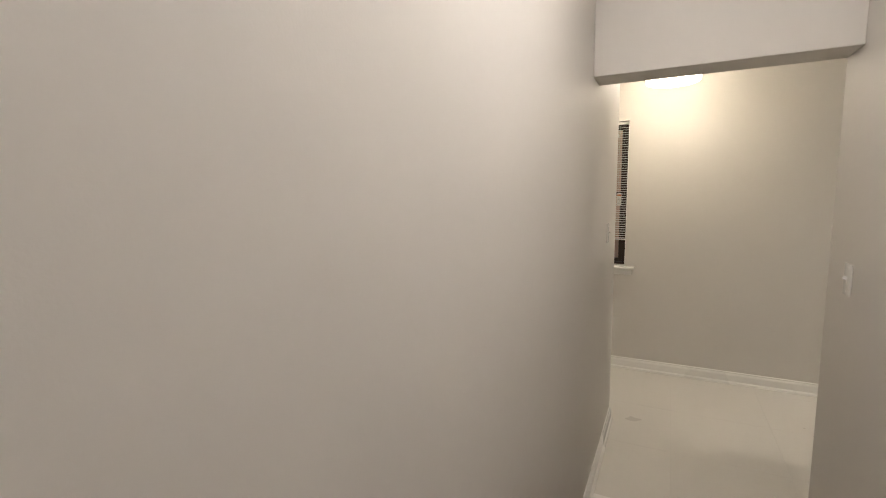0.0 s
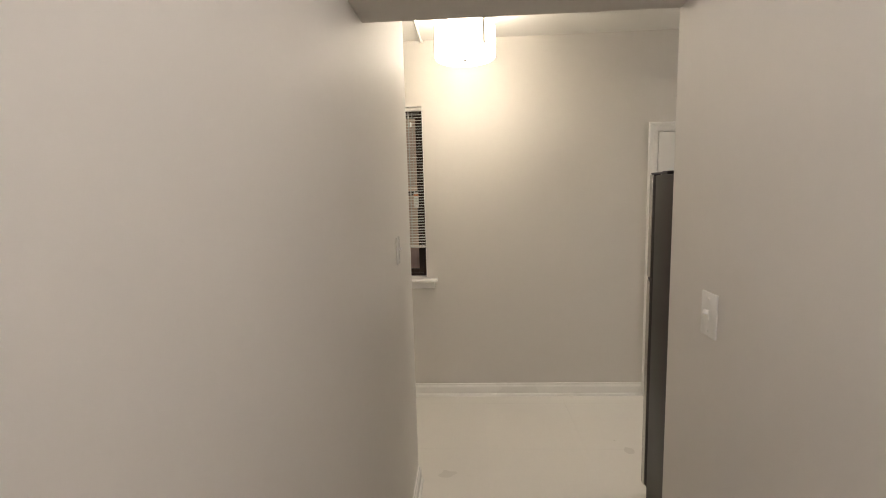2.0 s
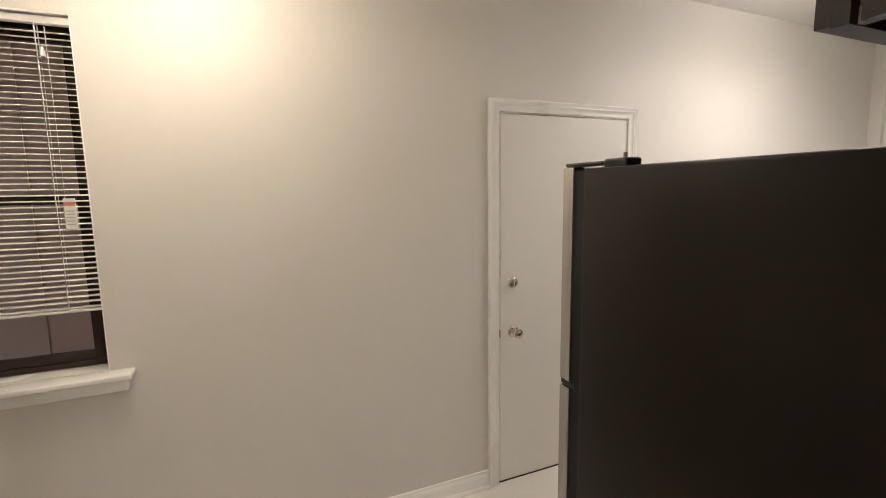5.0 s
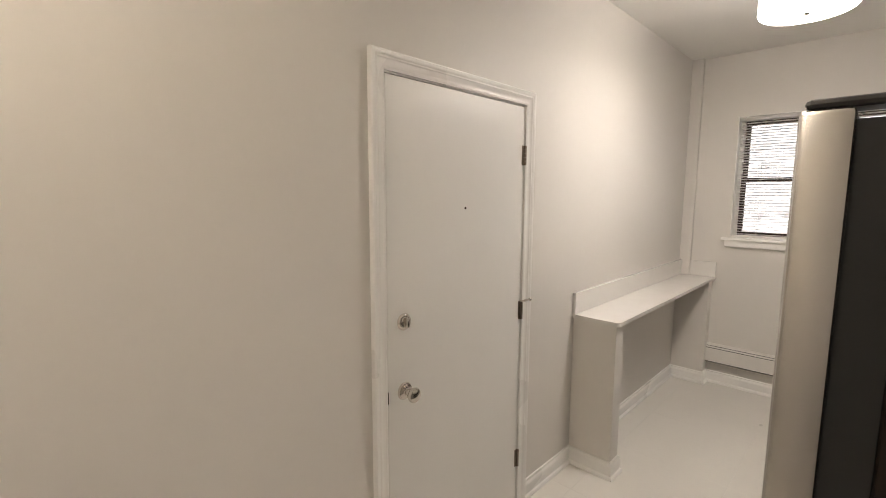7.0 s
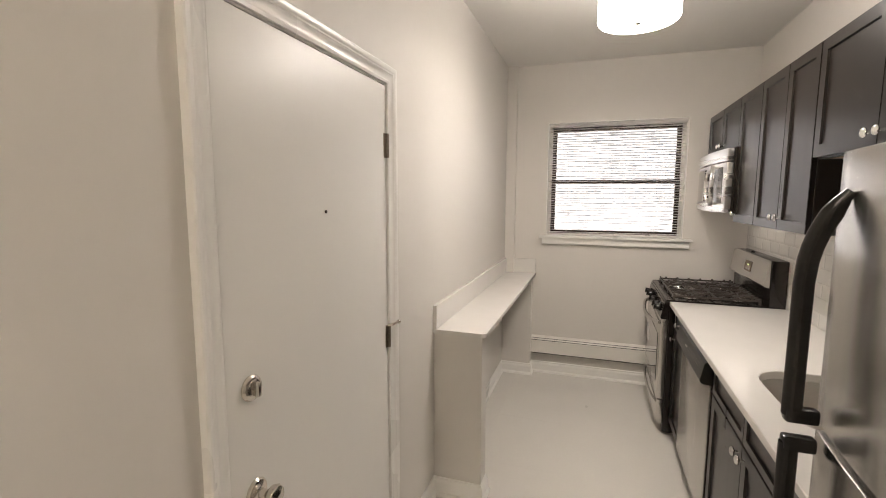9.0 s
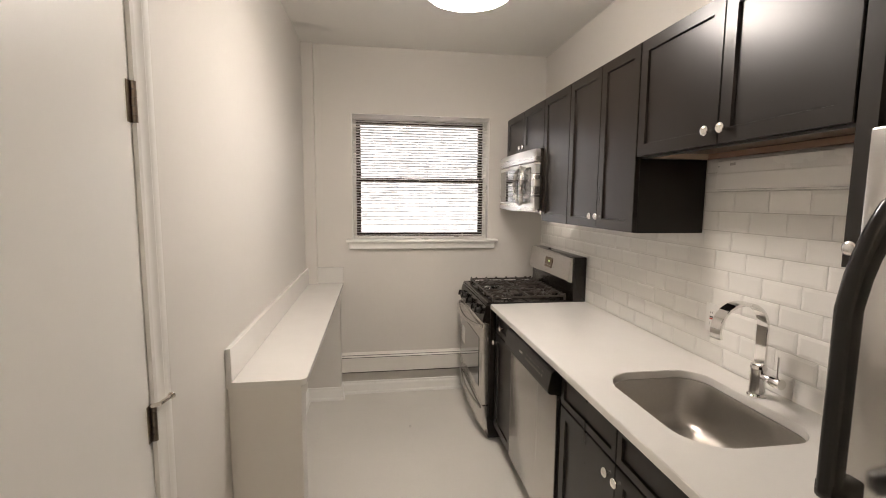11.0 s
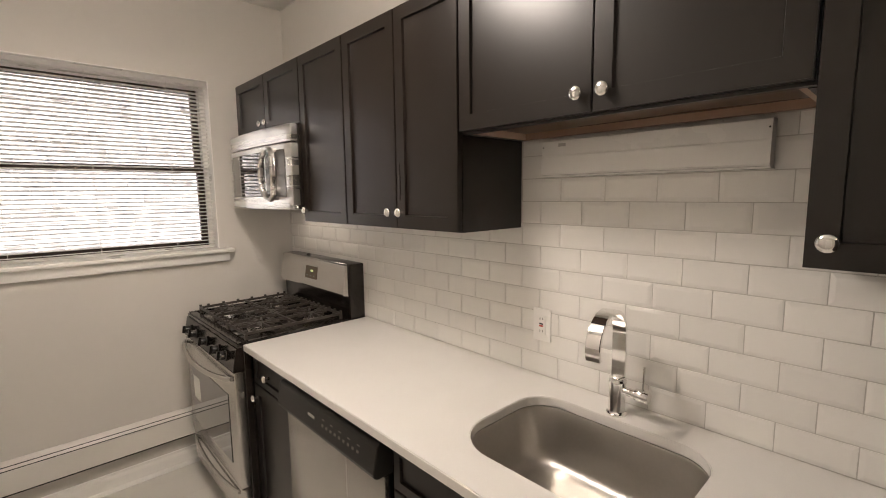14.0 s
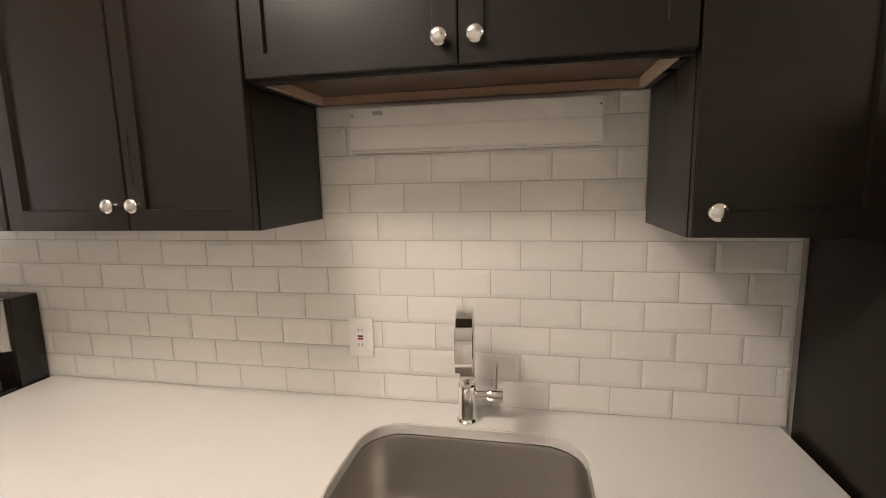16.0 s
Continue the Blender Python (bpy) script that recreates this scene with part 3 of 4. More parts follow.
# ---- switches and outlet ----
def switch(face, y, z, inward, label):
    t = thing("light_switch", (face, y, z), label, "switch")

    def bx(d0, d1, ya, yb, za, zb, w):
        a, b = sorted((face + inward * d0, face + inward * d1))
        return boxed(a, b, y + ya, y + yb, z + za, z + zb, w)
    part("plate", bx(0.0003, 0.006, -0.036, 0.036, -0.058, 0.058, 0.003), PLASTIC, t, "", True)
    part("collar", bx(0.0062, 0.0085, -0.006, 0.006, -0.013, 0.013, 0.0008), PLASTIC, t)
    bm = bx(0.0087, 0.021, -0.0042, 0.0042, -0.004, 0.008, 0.002)
    bmesh.ops.rotate(bm, verts=bm.verts, cent=(face, y, z), matrix=Matrix.Rotation(inward * radians(-22), 3, "Y"))
    part("toggle", bm, PLASTIC, t, "", True)
    for s in (-0.042, 0.042):
        part("screw", lathe(bmesh.new(), [(0.0032, 0.006 * inward), (0.0032, 0.0072 * inward), (0.001, 0.0076 * inward)], (face, y, z + s), "x", 10), PLASTIC, t, "", True)
    return t


switch(HL, 0.360, 1.364, 1, "white toggle light switch on the hallway wall")
switch(HR, -0.370, 1.276, -1, "white toggle light switch beside the kitchen opening")

conduit = thing("ceiling_conduit", (-2.135, 1.32, H - 0.02), "thin white painted conduit running along the ceiling", "conduit")
bm = bmesh.new()
sweep(bm, [(-2.135, 0.805, H - 0.009), (-2.135, WY - 0.001, H - 0.009)], circle(0.0085, 12))
part("tube", bm, TRIM, conduit, "", True)
part("end_clip", boxed(-2.15, -2.12, WY - 0.03, WY - 0.012, H - 0.019, H - 0.0003, 0.003), TRIM, conduit)

# ---- breakfast ledge ----
def pedestal(x0, x1, label):
    t = thing("ledge_pedestal", ((x0 + x1) / 2, 1.76, 0), label, "pedestal", "ledge supports", "structure")
    part("panel", boxed(x0, x1, PY, WY - 0.0005, 0, 0.884, 0.003), PAINT, t)
    return t


pedestal(P0, P1, "greige painted pedestal wall under the white ledge")
pedestal(PF, WX - 0.0005, "greige painted pedestal wall under the white ledge")


def slab(outline, z0, z1, mat, name, parent, hole=None, width=0.003):
    """A slab with a given outline, and an opening through it where asked."""
    bm = bmesh.new()
    loops = []
    for z in (z0, z1):
        es = []
        rings = []
        for line in [outline] + ([hole] if hole else []):
            vs = [bm.verts.new((x, y, z)) for x, y in line]
            rings.append(vs)
            es += [bm.edges.new((vs[i], vs[(i + 1) % len(vs)])) for i in range(len(vs))]
        bmesh.ops.triangle_fill(bm, edges=es, use_beauty=True)
        loops.append(rings)
    for a, b in zip(*loops):
        for i in range(len(a)):
            j = (i + 1) % len(a)
            bm.faces.new((a[i], a[j], b[j], b[i]))
    bmesh.ops.recalc_face_normals(bm, faces=bm.faces)
    if width:
        bm.normal_update()
        es = [e for e in bm.edges if len(e.link_faces) == 2 and e.calc_face_angle(0) > 1.2 and abs(e.verts[0].co.z - e.verts[1].co.z) < 1e-6]
        bmesh.ops.bevel(bm, geom=es, offset=width, segments=2, affect="EDGES", clamp_overlap=True)
    return part(name, bm, mat, parent, "", True)


ledge = thing("breakfast_ledge", (1.85, 1.75, 0.885), "long white quartz ledge with a low backsplash on painted pedestals", "ledge")
slab(rounded(0.915, WX - 0.001, 1.608, WY - 0.001, (0.028, 0, 0, 0)), 0.885, 0.907, QUARTZ, "ledge_top", ledge)
part("backsplash", boxed(0.915, WX - 0.0225, WY - 0.021, WY - 0.001, 0.9075, 1.031, 0.002), QUARTZ, ledge)
part("end_backsplash", boxed(WX - 0.022, WX - 0.001, 1.608, WY - 0.001, 0.9075, 1.031, 0.002), QUARTZ, ledge)

# ---- baseboard heater ----
heater = thing("baseboard_heater", (2.8150, 1.1, 0.2), "white enamelled hydronic baseboard heater under the window", "heater")
hp = [(2.8485, 0.3384), (2.8300, 0.3403), (2.8110, 0.3318), (2.7990, 0.3168), (2.7970, 0.3121), (2.8025, 0.3121), (2.8130, 0.3252), (2.8485, 0.3337)]
for nm, prof in (("cover_top", hp), ("front_panel", [(2.7950, 0.3055), (2.8010, 0.3074), (2.8010, 0.1983), (2.8100, 0.1946), (2.8090, 0.1918), (2.7950, 0.1946)]), ("back_panel", [(2.8450, 0.3384), (2.8490, 0.3384), (2.8490, 0.1880), (2.8450, 0.1880)])):
    bm = bmesh.new()
    sweep(bm, [(0, PY - 0.001, 0), (0, 0.03, 0)], [(x, z) for x, z in prof], (1, 0, 0))
    for v in bm.verts:
        if v.co.z < 0:
            v.co.z = -v.co.z
    part(nm, bm, HEATERM, heater)
part("damper", boxed(2.7965, 2.8080, 0.03, PY - 0.005, 0.3076, 0.3119), DARKSLOT, heater, "dark damper slot")
part("upper_slot", boxed(2.8035, 2.8105, 0.03, PY - 0.005, 0.3248, 0.3276), DARKSLOT, heater)
# solid dark strip stands in for the shade under the heater
part("lower_shadow_slot", boxed(2.7955, 2.8430, 0.03, PY - 0.005, 0.1880, 0.1913), DARKSLOT, heater)
part("fin_tube", boxed(2.8070, 2.8430, 0.04, PY - 0.015, 0.2162, 0.2914), DARKSLOT, heater, "dark heating fins")


# ---- cabinets ----
def shaker(x0, x1, z0, z1, yf, th=0.019, rail=0.057):
    """A cabinet front: frame with a recessed flat panel, facing into the room."""
    bm = bmesh.new()
    box(bm, x0, x1, yf - th, yf, z0, z1)
    bm.normal_update()
    f = max(bm.faces, key=lambda q: q.calc_center_median().y)
    rail = min(rail, (z1 - z0) * 0.3, (x1 - x0) * 0.3)
    bmesh.ops.inset_region(bm, faces=[f], thickness=rail, depth=0)
    bmesh.ops.inset_region(bm, faces=[f], thickness=0.003, depth=-0.009)
    bm.normal_update()
    es = [e for e in bm.edges if e.calc_length() > 0.02 and len(e.link_faces) == 2 and e.calc_face_angle(0) > 1.0 and all(v.co.y > yf - 0.001 for v in e.verts) and min(abs(e.verts[0].co.x - x0), abs(e.verts[0].co.x - x1), abs(e.verts[0].co.z - z0), abs(e.verts[0].co.z - z1)) < 1e-5]
    bmesh.ops.bevel(bm, geom=es, offset=0.0018, segments=2, affect="EDGES", clamp_overlap=True)
    return bm


def knob(parent, x, z, y, size=0.0165):
    bm = bmesh.new()
    lathe(bm, [(0.0065, 0.0005), (0.006, 0.004), (0.0052, 0.014), (0.008, 0.017), (size * 0.93, 0.0185), (size, 0.0205), (size, 0.0225), (size * 0.94, 0.0250), (size * 0.80, 0.0272), (size * 0.58, 0.0290), (size * 0.30, 0.0301), (0.001, 0.0305)], (x, y, z), "y", 26)
    return part("knob", bm, CHROME, parent, "round polished chrome knob", True)


def cabinet(name, label, x0, x1, z0, z1, depth, fronts, group, recess=False, toe=False, open_top=False):
    """A cabinet box with shaker fronts. fronts: x0, x1, z0, z1, knob place or None, part name."""
    t = thing(name, ((x0 + x1) / 2, depth / 2, z0 if not toe else 0), label, "cabinet", group)
    yb = 0.0105 if z0 > 1.0 else 0.002
    hollow = recess or open_top
    back = depth - 0.030 if recess else depth
    if hollow:
        part("side_panel", boxed(x0, x0 + 0.016, yb, back, z0, z1), ESPRESSO, t)
        part("side_panel", boxed(x1 - 0.016, x1, yb, back, z0, z1), ESPRESSO, t)
    if recess:
        part("face_frame", boxed(x0, x1, depth - 0.019, depth, z0, z1), ESPRESSO, t)
        part("top_panel", boxed(x0 + 0.0162, x1 - 0.0162, yb, depth - 0.0192, z1 - 0.016, z1), ESPRESSO, t)
        part("bottom_panel", boxed(x0 + 0.0165, x1 - 0.0165, yb + 0.001, depth - 0.0195, z0 + 0.022, z0 + 0.034), UNDERSIDE, t, "dull brown stained underside panel")
        part("hanging_rail", boxed(x0 + 0.0165, x1 - 0.0165, yb + 0.001, yb + 0.019, z0 + 0.001, z0 + 0.0215), PLY, t, "raw plywood hanging rail")
        for sx in (x0 + 0.0165, x1 - 0.0285):
            part("cleat", boxed(sx, sx + 0.012, yb + 0.020, depth - 0.0195, z0 + 0.001, z0 + 0.0215), PALEPLY, t, "pale raw wood cleat")
    elif open_top:
        part("bottom_panel", boxed(x0 + 0.0165, x1 - 0.0165, yb, depth, z0, z0 + 0.016), ESPRESSO, t)
        part("back_panel", boxed(x0 + 0.0165, x1 - 0.0165, yb, yb + 0.006, z0 + 0.0165, z1), ESPRESSO, t)
    else:
        part("body", boxed(x0, x1, yb, depth, z0, z1), ESPRESSO, t)
    if toe:
        part("toe_kick", boxed(x0, x1, 0.02, depth - 0.065, 0.0, z0 - 0.0005), ESPRESSO, t)
    for a, b, c, d, k, nm in fronts:
        f = part(nm, shaker(a, b, c, d, depth + 0.0205, rail=0.064 if nm == "door" else 0.045), ESPRESSO, t)
        if k:
            knob(f, k[0], k[1], depth + 0.0206)
    return t


UB, UT = 1.430, 2.176
UD = 0.305
E3 = 0.0015
cabinet("wall_cabinet", "espresso shaker wall cabinet over the microwave with two small doors", 2.000, 2.788, 1.885, UT, UD,
        [(2.390 + E3, 2.786, 1.888, UT - 0.002, (2.424, 1.925), "door"), (2.002, 2.390 - E3, 1.888, UT - 0.002, (2.356, 1.925), "door")], "upper cabinets")
cabinet("wall_cabinet", "espresso shaker wall cabinet with one tall door beside the microwave", 1.624, 1.998, UB, UT, UD,
        [(1.626, 1.996, UB + 0.002, UT - 0.002, (1.962, UB + 0.052), "door")], "upper cabinets")
cabinet("wall_cabinet", "espresso shaker wall cabinet with two tall doors", 0.980, 1.622, UB, UT, UD,
        [(0.982, 1.287 - E3, UB + 0.002, UT - 0.002, (1.256, UB + 0.058), "door"), (1.287 + E3, 1.620, UB + 0.002, UT - 0.002, (1.318, UB + 0.058), "door")], "upper cabinets")
cabinet("wall_cabinet", "short espresso shaker wall cabinet above the sink with raw underside", 0.144, 0.978, 1.728, UT, UD,
        [(0.146, 0.546 - E3, 1.735, UT - 0.002, (0.512, 1.779), "door"), (0.546 + E3, 0.976, 1.735, UT - 0.002, (0.577, 1.779), "door")], "upper cabinets", recess=True)
cabinet("wall_cabinet", "narrow espresso shaker wall cabinet beside the refrigerator", -0.166, 0.142, UB - 0.014, UT, UD,
        [(-0.164, 0.140, UB - 0.012, UT - 0.002, (0.107, UB + 0.034), "door")], "upper cabinets")
cabinet("wall_cabinet", "short espresso shaker wall cabinet above the refrigerator with two doors", -0.940, -0.168, 1.802, UT, 0.214,
        [(-0.938, -0.545 - E3, 1.805, UT - 0.002, (-0.58, 1.84), "door"), (-0.545 + E3, -0.170, 1.805, UT - 0.002, (-0.52, 1.84), "door")], "upper cabinets", recess=True)

BD = 0.59
cabinet("base_cabinet", "narrow espresso base cabinet with a drawer beside the stove", 1.640, 1.985, 0.10, 0.879, BD,
        [(1.643, 1.982, 0.735, 0.868, (1.812, 0.80), "drawer"), (1.643, 1.982, 0.110, 0.728, (1.952, 0.672), "door")], "base cabinets", toe=True)
cabinet("base_cabinet", "espresso sink base cabinet with two doors and two false drawers", 0.085, 0.985, 0.10, 0.879, BD,
        [(0.530 + E3, 0.960, 0.735, 0.868, None, "drawer"), (0.088, 0.530 - E3, 0.735, 0.868, None, "drawer"),
         (0.530 + E3, 0.960, 0.110, 0.728, (0.558, 0.690), "door"), (0.088, 0.530 - E3, 0.110, 0.728, (0.500, 0.690), "door")], "base cabinets", toe=True, open_top=True)
cabinet("base_cabinet", "narrow espresso base cabinet beside the refrigerator", -0.190, 0.083, 0.10, 0.879, BD,
        [(-0.187, 0.080, 0.735, 0.868, (-0.05, 0.80), "drawer"), (-0.187, 0.080, 0.110, 0.728, (0.05, 0.690), "door")], "base cabinets", toe=True)

# ---- counter and sink ----
counter = thing("countertop", (0.9, 0.32, 0.88), "white quartz countertop with a rounded sink cutout", "countertop")
hole = rounded(0.287, 0.822, 0.128, 0.522, (0.10, 0.10, 0.13, 0.13), 10)
slab([(-0.192, 0.003), (1.988, 0.003), (1.988, 0.645), (-0.192, 0.645)], 0.880, 0.910, QUARTZ, "top", counter, hole, 0.0025)

sink = thing("sink", (0.55, 0.32, 0.68), "undermount stainless steel kitchen sink with rounded corners", "sink")
bm = bmesh.new()
rings = []
for off, z, rr in ((-0.012, 0.8785, 0.0), (0.0, 0.8785, 0.0), (0.002, 0.874, 0.0), (0.006, 0.75, 0.0), (0.012, 0.715, 0.0), (0.026, 0.699, 0.0), (0.05, 0.693, 0.0), (0.12, 0.690, 0.02)):
    line = rounded(0.287 + off, 0.822 - off, 0.128 + off, 0.522 - off, tuple(max(q - off * 0.6, 0.03) for q in (0.10, 0.10, 0.13, 0.13)), 10)
    rings.append([bm.verts.new((x, y, z)) for x, y in line])
for a, b in zip(rings, rings[1:]):
    for i in range(len(a)):
        j = (i + 1) % len(a)
        bm.faces.new((a[i], b[i], b[j], a[j]))
bm.faces.new(rings[-1])
basin = part("basin", bm, SINKM, sink, "", True)
mod = basin.modifiers.new("thick", "SOLIDIFY")
mod.thickness, mod.offset = 0.0015, -1
part("drain", lathe(bmesh.new(), [(0.055, 0.0), (0.056, 0.002), (0.044, 0.003), (0.040, -0.004), (0.004, -0.005)], (0.548, 0.32, 0.6915), "z", 32), CHROME, sink, "chrome drain strainer", True)
for k in range(6):
    a = k * math.pi / 3
    part("drain_hole", lathe(bmesh.new(), [(0.006, 0), (0.006, 0.0006)], (0.548 + 0.024 * math.cos(a), 0.32 + 0.024 * math.sin(a), 0.6872), "z", 10), DARKSLOT, sink)

faucet = thing("faucet", (0.572, 0.088, 0.91), "polished chrome faucet with a flat arched ribbon spout", "faucet")
FX, FY = 0.572, 0.088
part("base_body", lathe(bmesh.new(), [(0.029, 0.0), (0.029, 0.005), (0.0245, 0.009), (0.0235, 0.012), (0.0235, 0.092), (0.025, 0.095), (0.025, 0.100), (0.0235, 0.103), (0.0235, 0.110), (0.019, 0.113)], (FX, FY, 0.9102), "z", 36), CHROME, faucet, "", True)
pts = [(FX, FY - 0.005, 1.020 + 0.01 * i) for i in range(14)]
cy, cz, rad = FY + 0.091, 1.150, 0.096
for i in range(1, 25):
    a = math.pi - math.radians(i * 8.3)
    pts.append((FX, cy + rad * math.cos(a), cz + rad * 0.86 * math.sin(a)))
bm = bmesh.new()
sweep(bm, pts, [(-0.0195, -0.004), (-0.018, -0.0055), (0.018, -0.0055), (0.0195, -0.004), (0.0195, 0.004), (0.018, 0.0055), (-0.018, 0.0055), (-0.0195, 0.004)], (1, 0, 0))
bmesh.ops.rotate(bm, verts=bm.verts, cent=(FX, FY, 1.0), matrix=Matrix.Rotation(radians(6), 3, "Z"))
part("spout", bm, CHROME, faucet, "flat chrome ribbon spout", True)
lev = part("valve_arm", lathe(bmesh.new(), [(0.012, -0.020), (0.012, -0.048), (0.0115, -0.049), (0.0115, -0.051), (0.0165, -0.053), (0.0175, -0.056), (0.0175, -0.088), (0.016, -0.091)], (FX, FY, 0.985), "x", 28), CHROME, faucet, "", True)
bm = bmesh.new()
sweep(bm, [(FX - 0.074, FY, 1.002), (FX - 0.075, FY + 0.002, 1.03), (FX - 0.077, FY + 0.004, 1.072)], circle(0.0032, 10), (1, 0, 0))
part("lever", bm, CHROME, lev, "thin chrome lever", True)

# ---- under-cabinet light and outlet ----
fix = thing("under_cabinet_light", (0.57, 0.02, 1.605), "unlit white metal strip light under the sink cabinet", "light fixture")
bm = bmesh.new()
sweep(bm, [(0.868, 0, 0), (0.252, 0, 0)], [(0.010, 1.716), (0.046, 1.716), (0.050, 1.712), (0.052, 1.668), (0.0535, 1.664), (0.0555, 1.612), (0.0535, 1.6065), (0.010, 1.606)], (0, 1, 0))
for v in bm.verts:
    v.co.z = abs(v.co.z)
part("housing", bm, PLASTIC, fix, "", False)
part("lens_lip", boxed(0.250, 0.870, 0.0105, 0.0570, 1.6005, 1.6055), PLASTIC, fix)
part("rating_label", boxed(0.782, 0.808, 0.0510, 0.0516, 1.694, 1.704), PRINT, fix, "small grey rating label")
for sx in (0.863, 0.257):
    part("screw", lathe(bmesh.new(), [(0.0022, 0), (0.0022, 0.001), (0.001, 0.0015)], (sx, 0.0508, 1.694), "y", 10), DARKSLOT, fix)

outlet = thing("wall_outlet", (0.884, 0.012, 1.095), "white ground-fault outlet in the tiled backsplash", "outlet")
part("plate", boxed(0.848, 0.920, 0.0095, 0.0155, 1.037, 1.153, 0.003), PLASTIC, outlet, "", True)
part("face", boxed(0.867, 0.901, 0.0157, 0.0180, 1.061, 1.129, 0.0012), PLASTIC, outlet, "", True)
part("reset_button", boxed(0.876, 0.892, 0.0182, 0.0196, 1.089, 1.0945, 0.0005), REDM, outlet, "red reset button")
part("test_button", boxed(0.876, 0.892, 0.0182, 0.0196, 1.0965, 1.102, 0.0005), DARKSLOT, outlet, "black test button")
for sz in (1.074, 1.117):
    for sx in (0.8785, 0.8895):
        part("slot", boxed(sx - 0.001, sx + 0.001, 0.0181, 0.0184, sz - 0.004, sz + 0.004), DARKSLOT, outlet)

# ---- refrigerator ----
fridge = thing("refrigerator", (-0.57, 0.36, 0), "stainless top-freezer refrigerator with dark grey sides and arched black handles", "refrigerator")
FX0, FX1 = -0.950, -0.205
part("body", boxed(FX0, FX1, 0.02, 0.645, 0.03, 1.655, 0.006), FRIDGESIDE, fridge, "dark textured grey side panels", True)
for fx in (FX0 + 0.06, FX1 - 0.06):
    for fy in (0.08, 0.60):
        part("foot", lathe(bmesh.new(), [(0.018, 0), (0.018, 0.012), (0.010, 0.014), (0.010, 0.031)], (fx, fy, 0), "z", 16), BLACKP, fridge, "", True)
part("toe_grille", boxed(FX0 + 0.01, FX1 - 0.01, 0.60, 0.665, 0.012, 0.03), BLACKP, fridge)


def fridge_door(z0, z1):
    """A door slab, bowed outward across its width."""
    bm = bmesh.new()
    n = 18
    lo, hi = [], []
    for i in range(n + 1):
        u = i / n
        x = FX0 + (FX1 - FX0) * u
        y = 0.714 + 0.026 * (1 - (2 * u - 1) ** 2)
        lo.append((x, y, z0))
        hi.append((x, y, z1))
    rl = [bm.verts.new(p) for p in lo] + [bm.verts.new((FX1, 0.679, z0)), bm.verts.new((FX0, 0.679, z0))]
    rh = [bm.verts.new(p) for p in hi] + [bm.verts.new((FX1, 0.679, z1)), bm.verts.new((FX0, 0.679, z1))]
    k = len(rl)
    for i in range(k):
        j = (i + 1) % k
        bm.faces.new((rl[i], rl[j], rh[j], rh[i]))
    bm.faces.new(rl[::-1])
    bm.faces.new(rh)
    bmesh.ops.recalc_face_normals(bm, faces=bm.faces)
    bevel(bm, 0.004, 2)
    return bm


def fridge_handle(parent, z_tip, z_foot, x):
    """An arched black handle: it leaves the door at its tip, bows outward and runs to a foot."""
    s = 1 if z_tip > z_foot else -1
    L = abs(z_tip - z_foot)
    pts, sizes = [], []
    for u in [0, 0.02, 0.05, 0.09, 0.13, 0.18, 0.24, 0.3, 0.4, 0.55, 0.7, 0.85, 0.93, 0.975, 1.0]:
        out = 0.043 * (1 - (1 - min(u / 0.34, 1.0)) ** 2.0)
        pts.append((x + 0.026 * min(u / 0.4, 1.0), 0.726 + out, z_tip - s * L * u))
        sizes.append(0.40 + 0.55 * min(u / 0.08, 1.0) - 0.05 * min(u / 0.5, 1.0))
    bm = bmesh.new()
    sweep(bm, pts, [(a, b * 1.25) for a, b in circle(0.0143, 16)], (1, 0, 0), sizes)
    part("handle", bm, BLACKH, parent, "arched glossy black handle", True)
    bm = boxed(x + 0.013, x + 0.039, 0.728, 0.781, z_foot - 0.014, z_foot + 0.014, 0.006)
    part("handle_foot", bm, BLACKH, parent, "", True)


fd = part("freezer_door", fridge_door(1.164, 1.659), STEEL, fridge, "brushed stainless freezer door", True)
rd = part("fresh_food_door", fridge_door(0.075, 1.148), STEEL, fridge, "brushed stainless lower door", True)
fridge_handle(fd, 1.590, 1.187, FX1 - 0.068)
fridge_handle(rd, 0.62, 1.133, FX1 - 0.068)
part("gasket", boxed(FX0 + 0.006, FX1 - 0.006, 0.6455, 0.6788, 0.08, 1.65), GASKET, fridge)
bm = bmesh.new()
box(bm, FX0 + 0.004, FX0 + 0.040, 0.59, 0.712, 1.6595, 1.668)
box(bm, FX0 + 0.004, FX0 + 0.045, 0.53, 0.59, 1.6485, 1.671)
part("hinge_cover", bm, BLACKP, fridge, "dark plastic top hinge cover", bevelled=0.004)
part("door_emblem", boxed(FX1 - 0.30, FX1 - 0.24, 0.7385, 0.7402, 1.595, 1.608), PRINT, fridge)
part("hinge_middle", boxed(FX0 + 0.005, FX0 + 0.045, 0.664, 0.715, 1.1495, 1.1625, 0.002), BLACKP, fridge)

# ---- stove ----
stove = thing("gas_stove", (2.37, 0.34, 0), "freestanding gas stove with stainless door, black sides and cast iron grates", "stove")
SX0, SX1 = 1.994, 2.760
part("body", boxed(SX0, SX1, 0.035, 0.645, 0.02, 0.895, 0.004), BLACK, stove, "glossy black side panels")
ct = bmesh.new()
box(ct, SX0 - 0.003, SX1, 0.100, 0.672, 0.8955, 0.912)
bevel(ct, 0.005)
part("cooktop", ct, BLACK, stove, "black enamel cooktop", True)
rim = bmesh.new()
for a in ((SX0 - 0.003, SX0 + 0.022, 0.115, 0.665), (SX1 - 0.025, SX1, 0.115, 0.665)):
    box(rim, *a, 0.9122, 0.919)
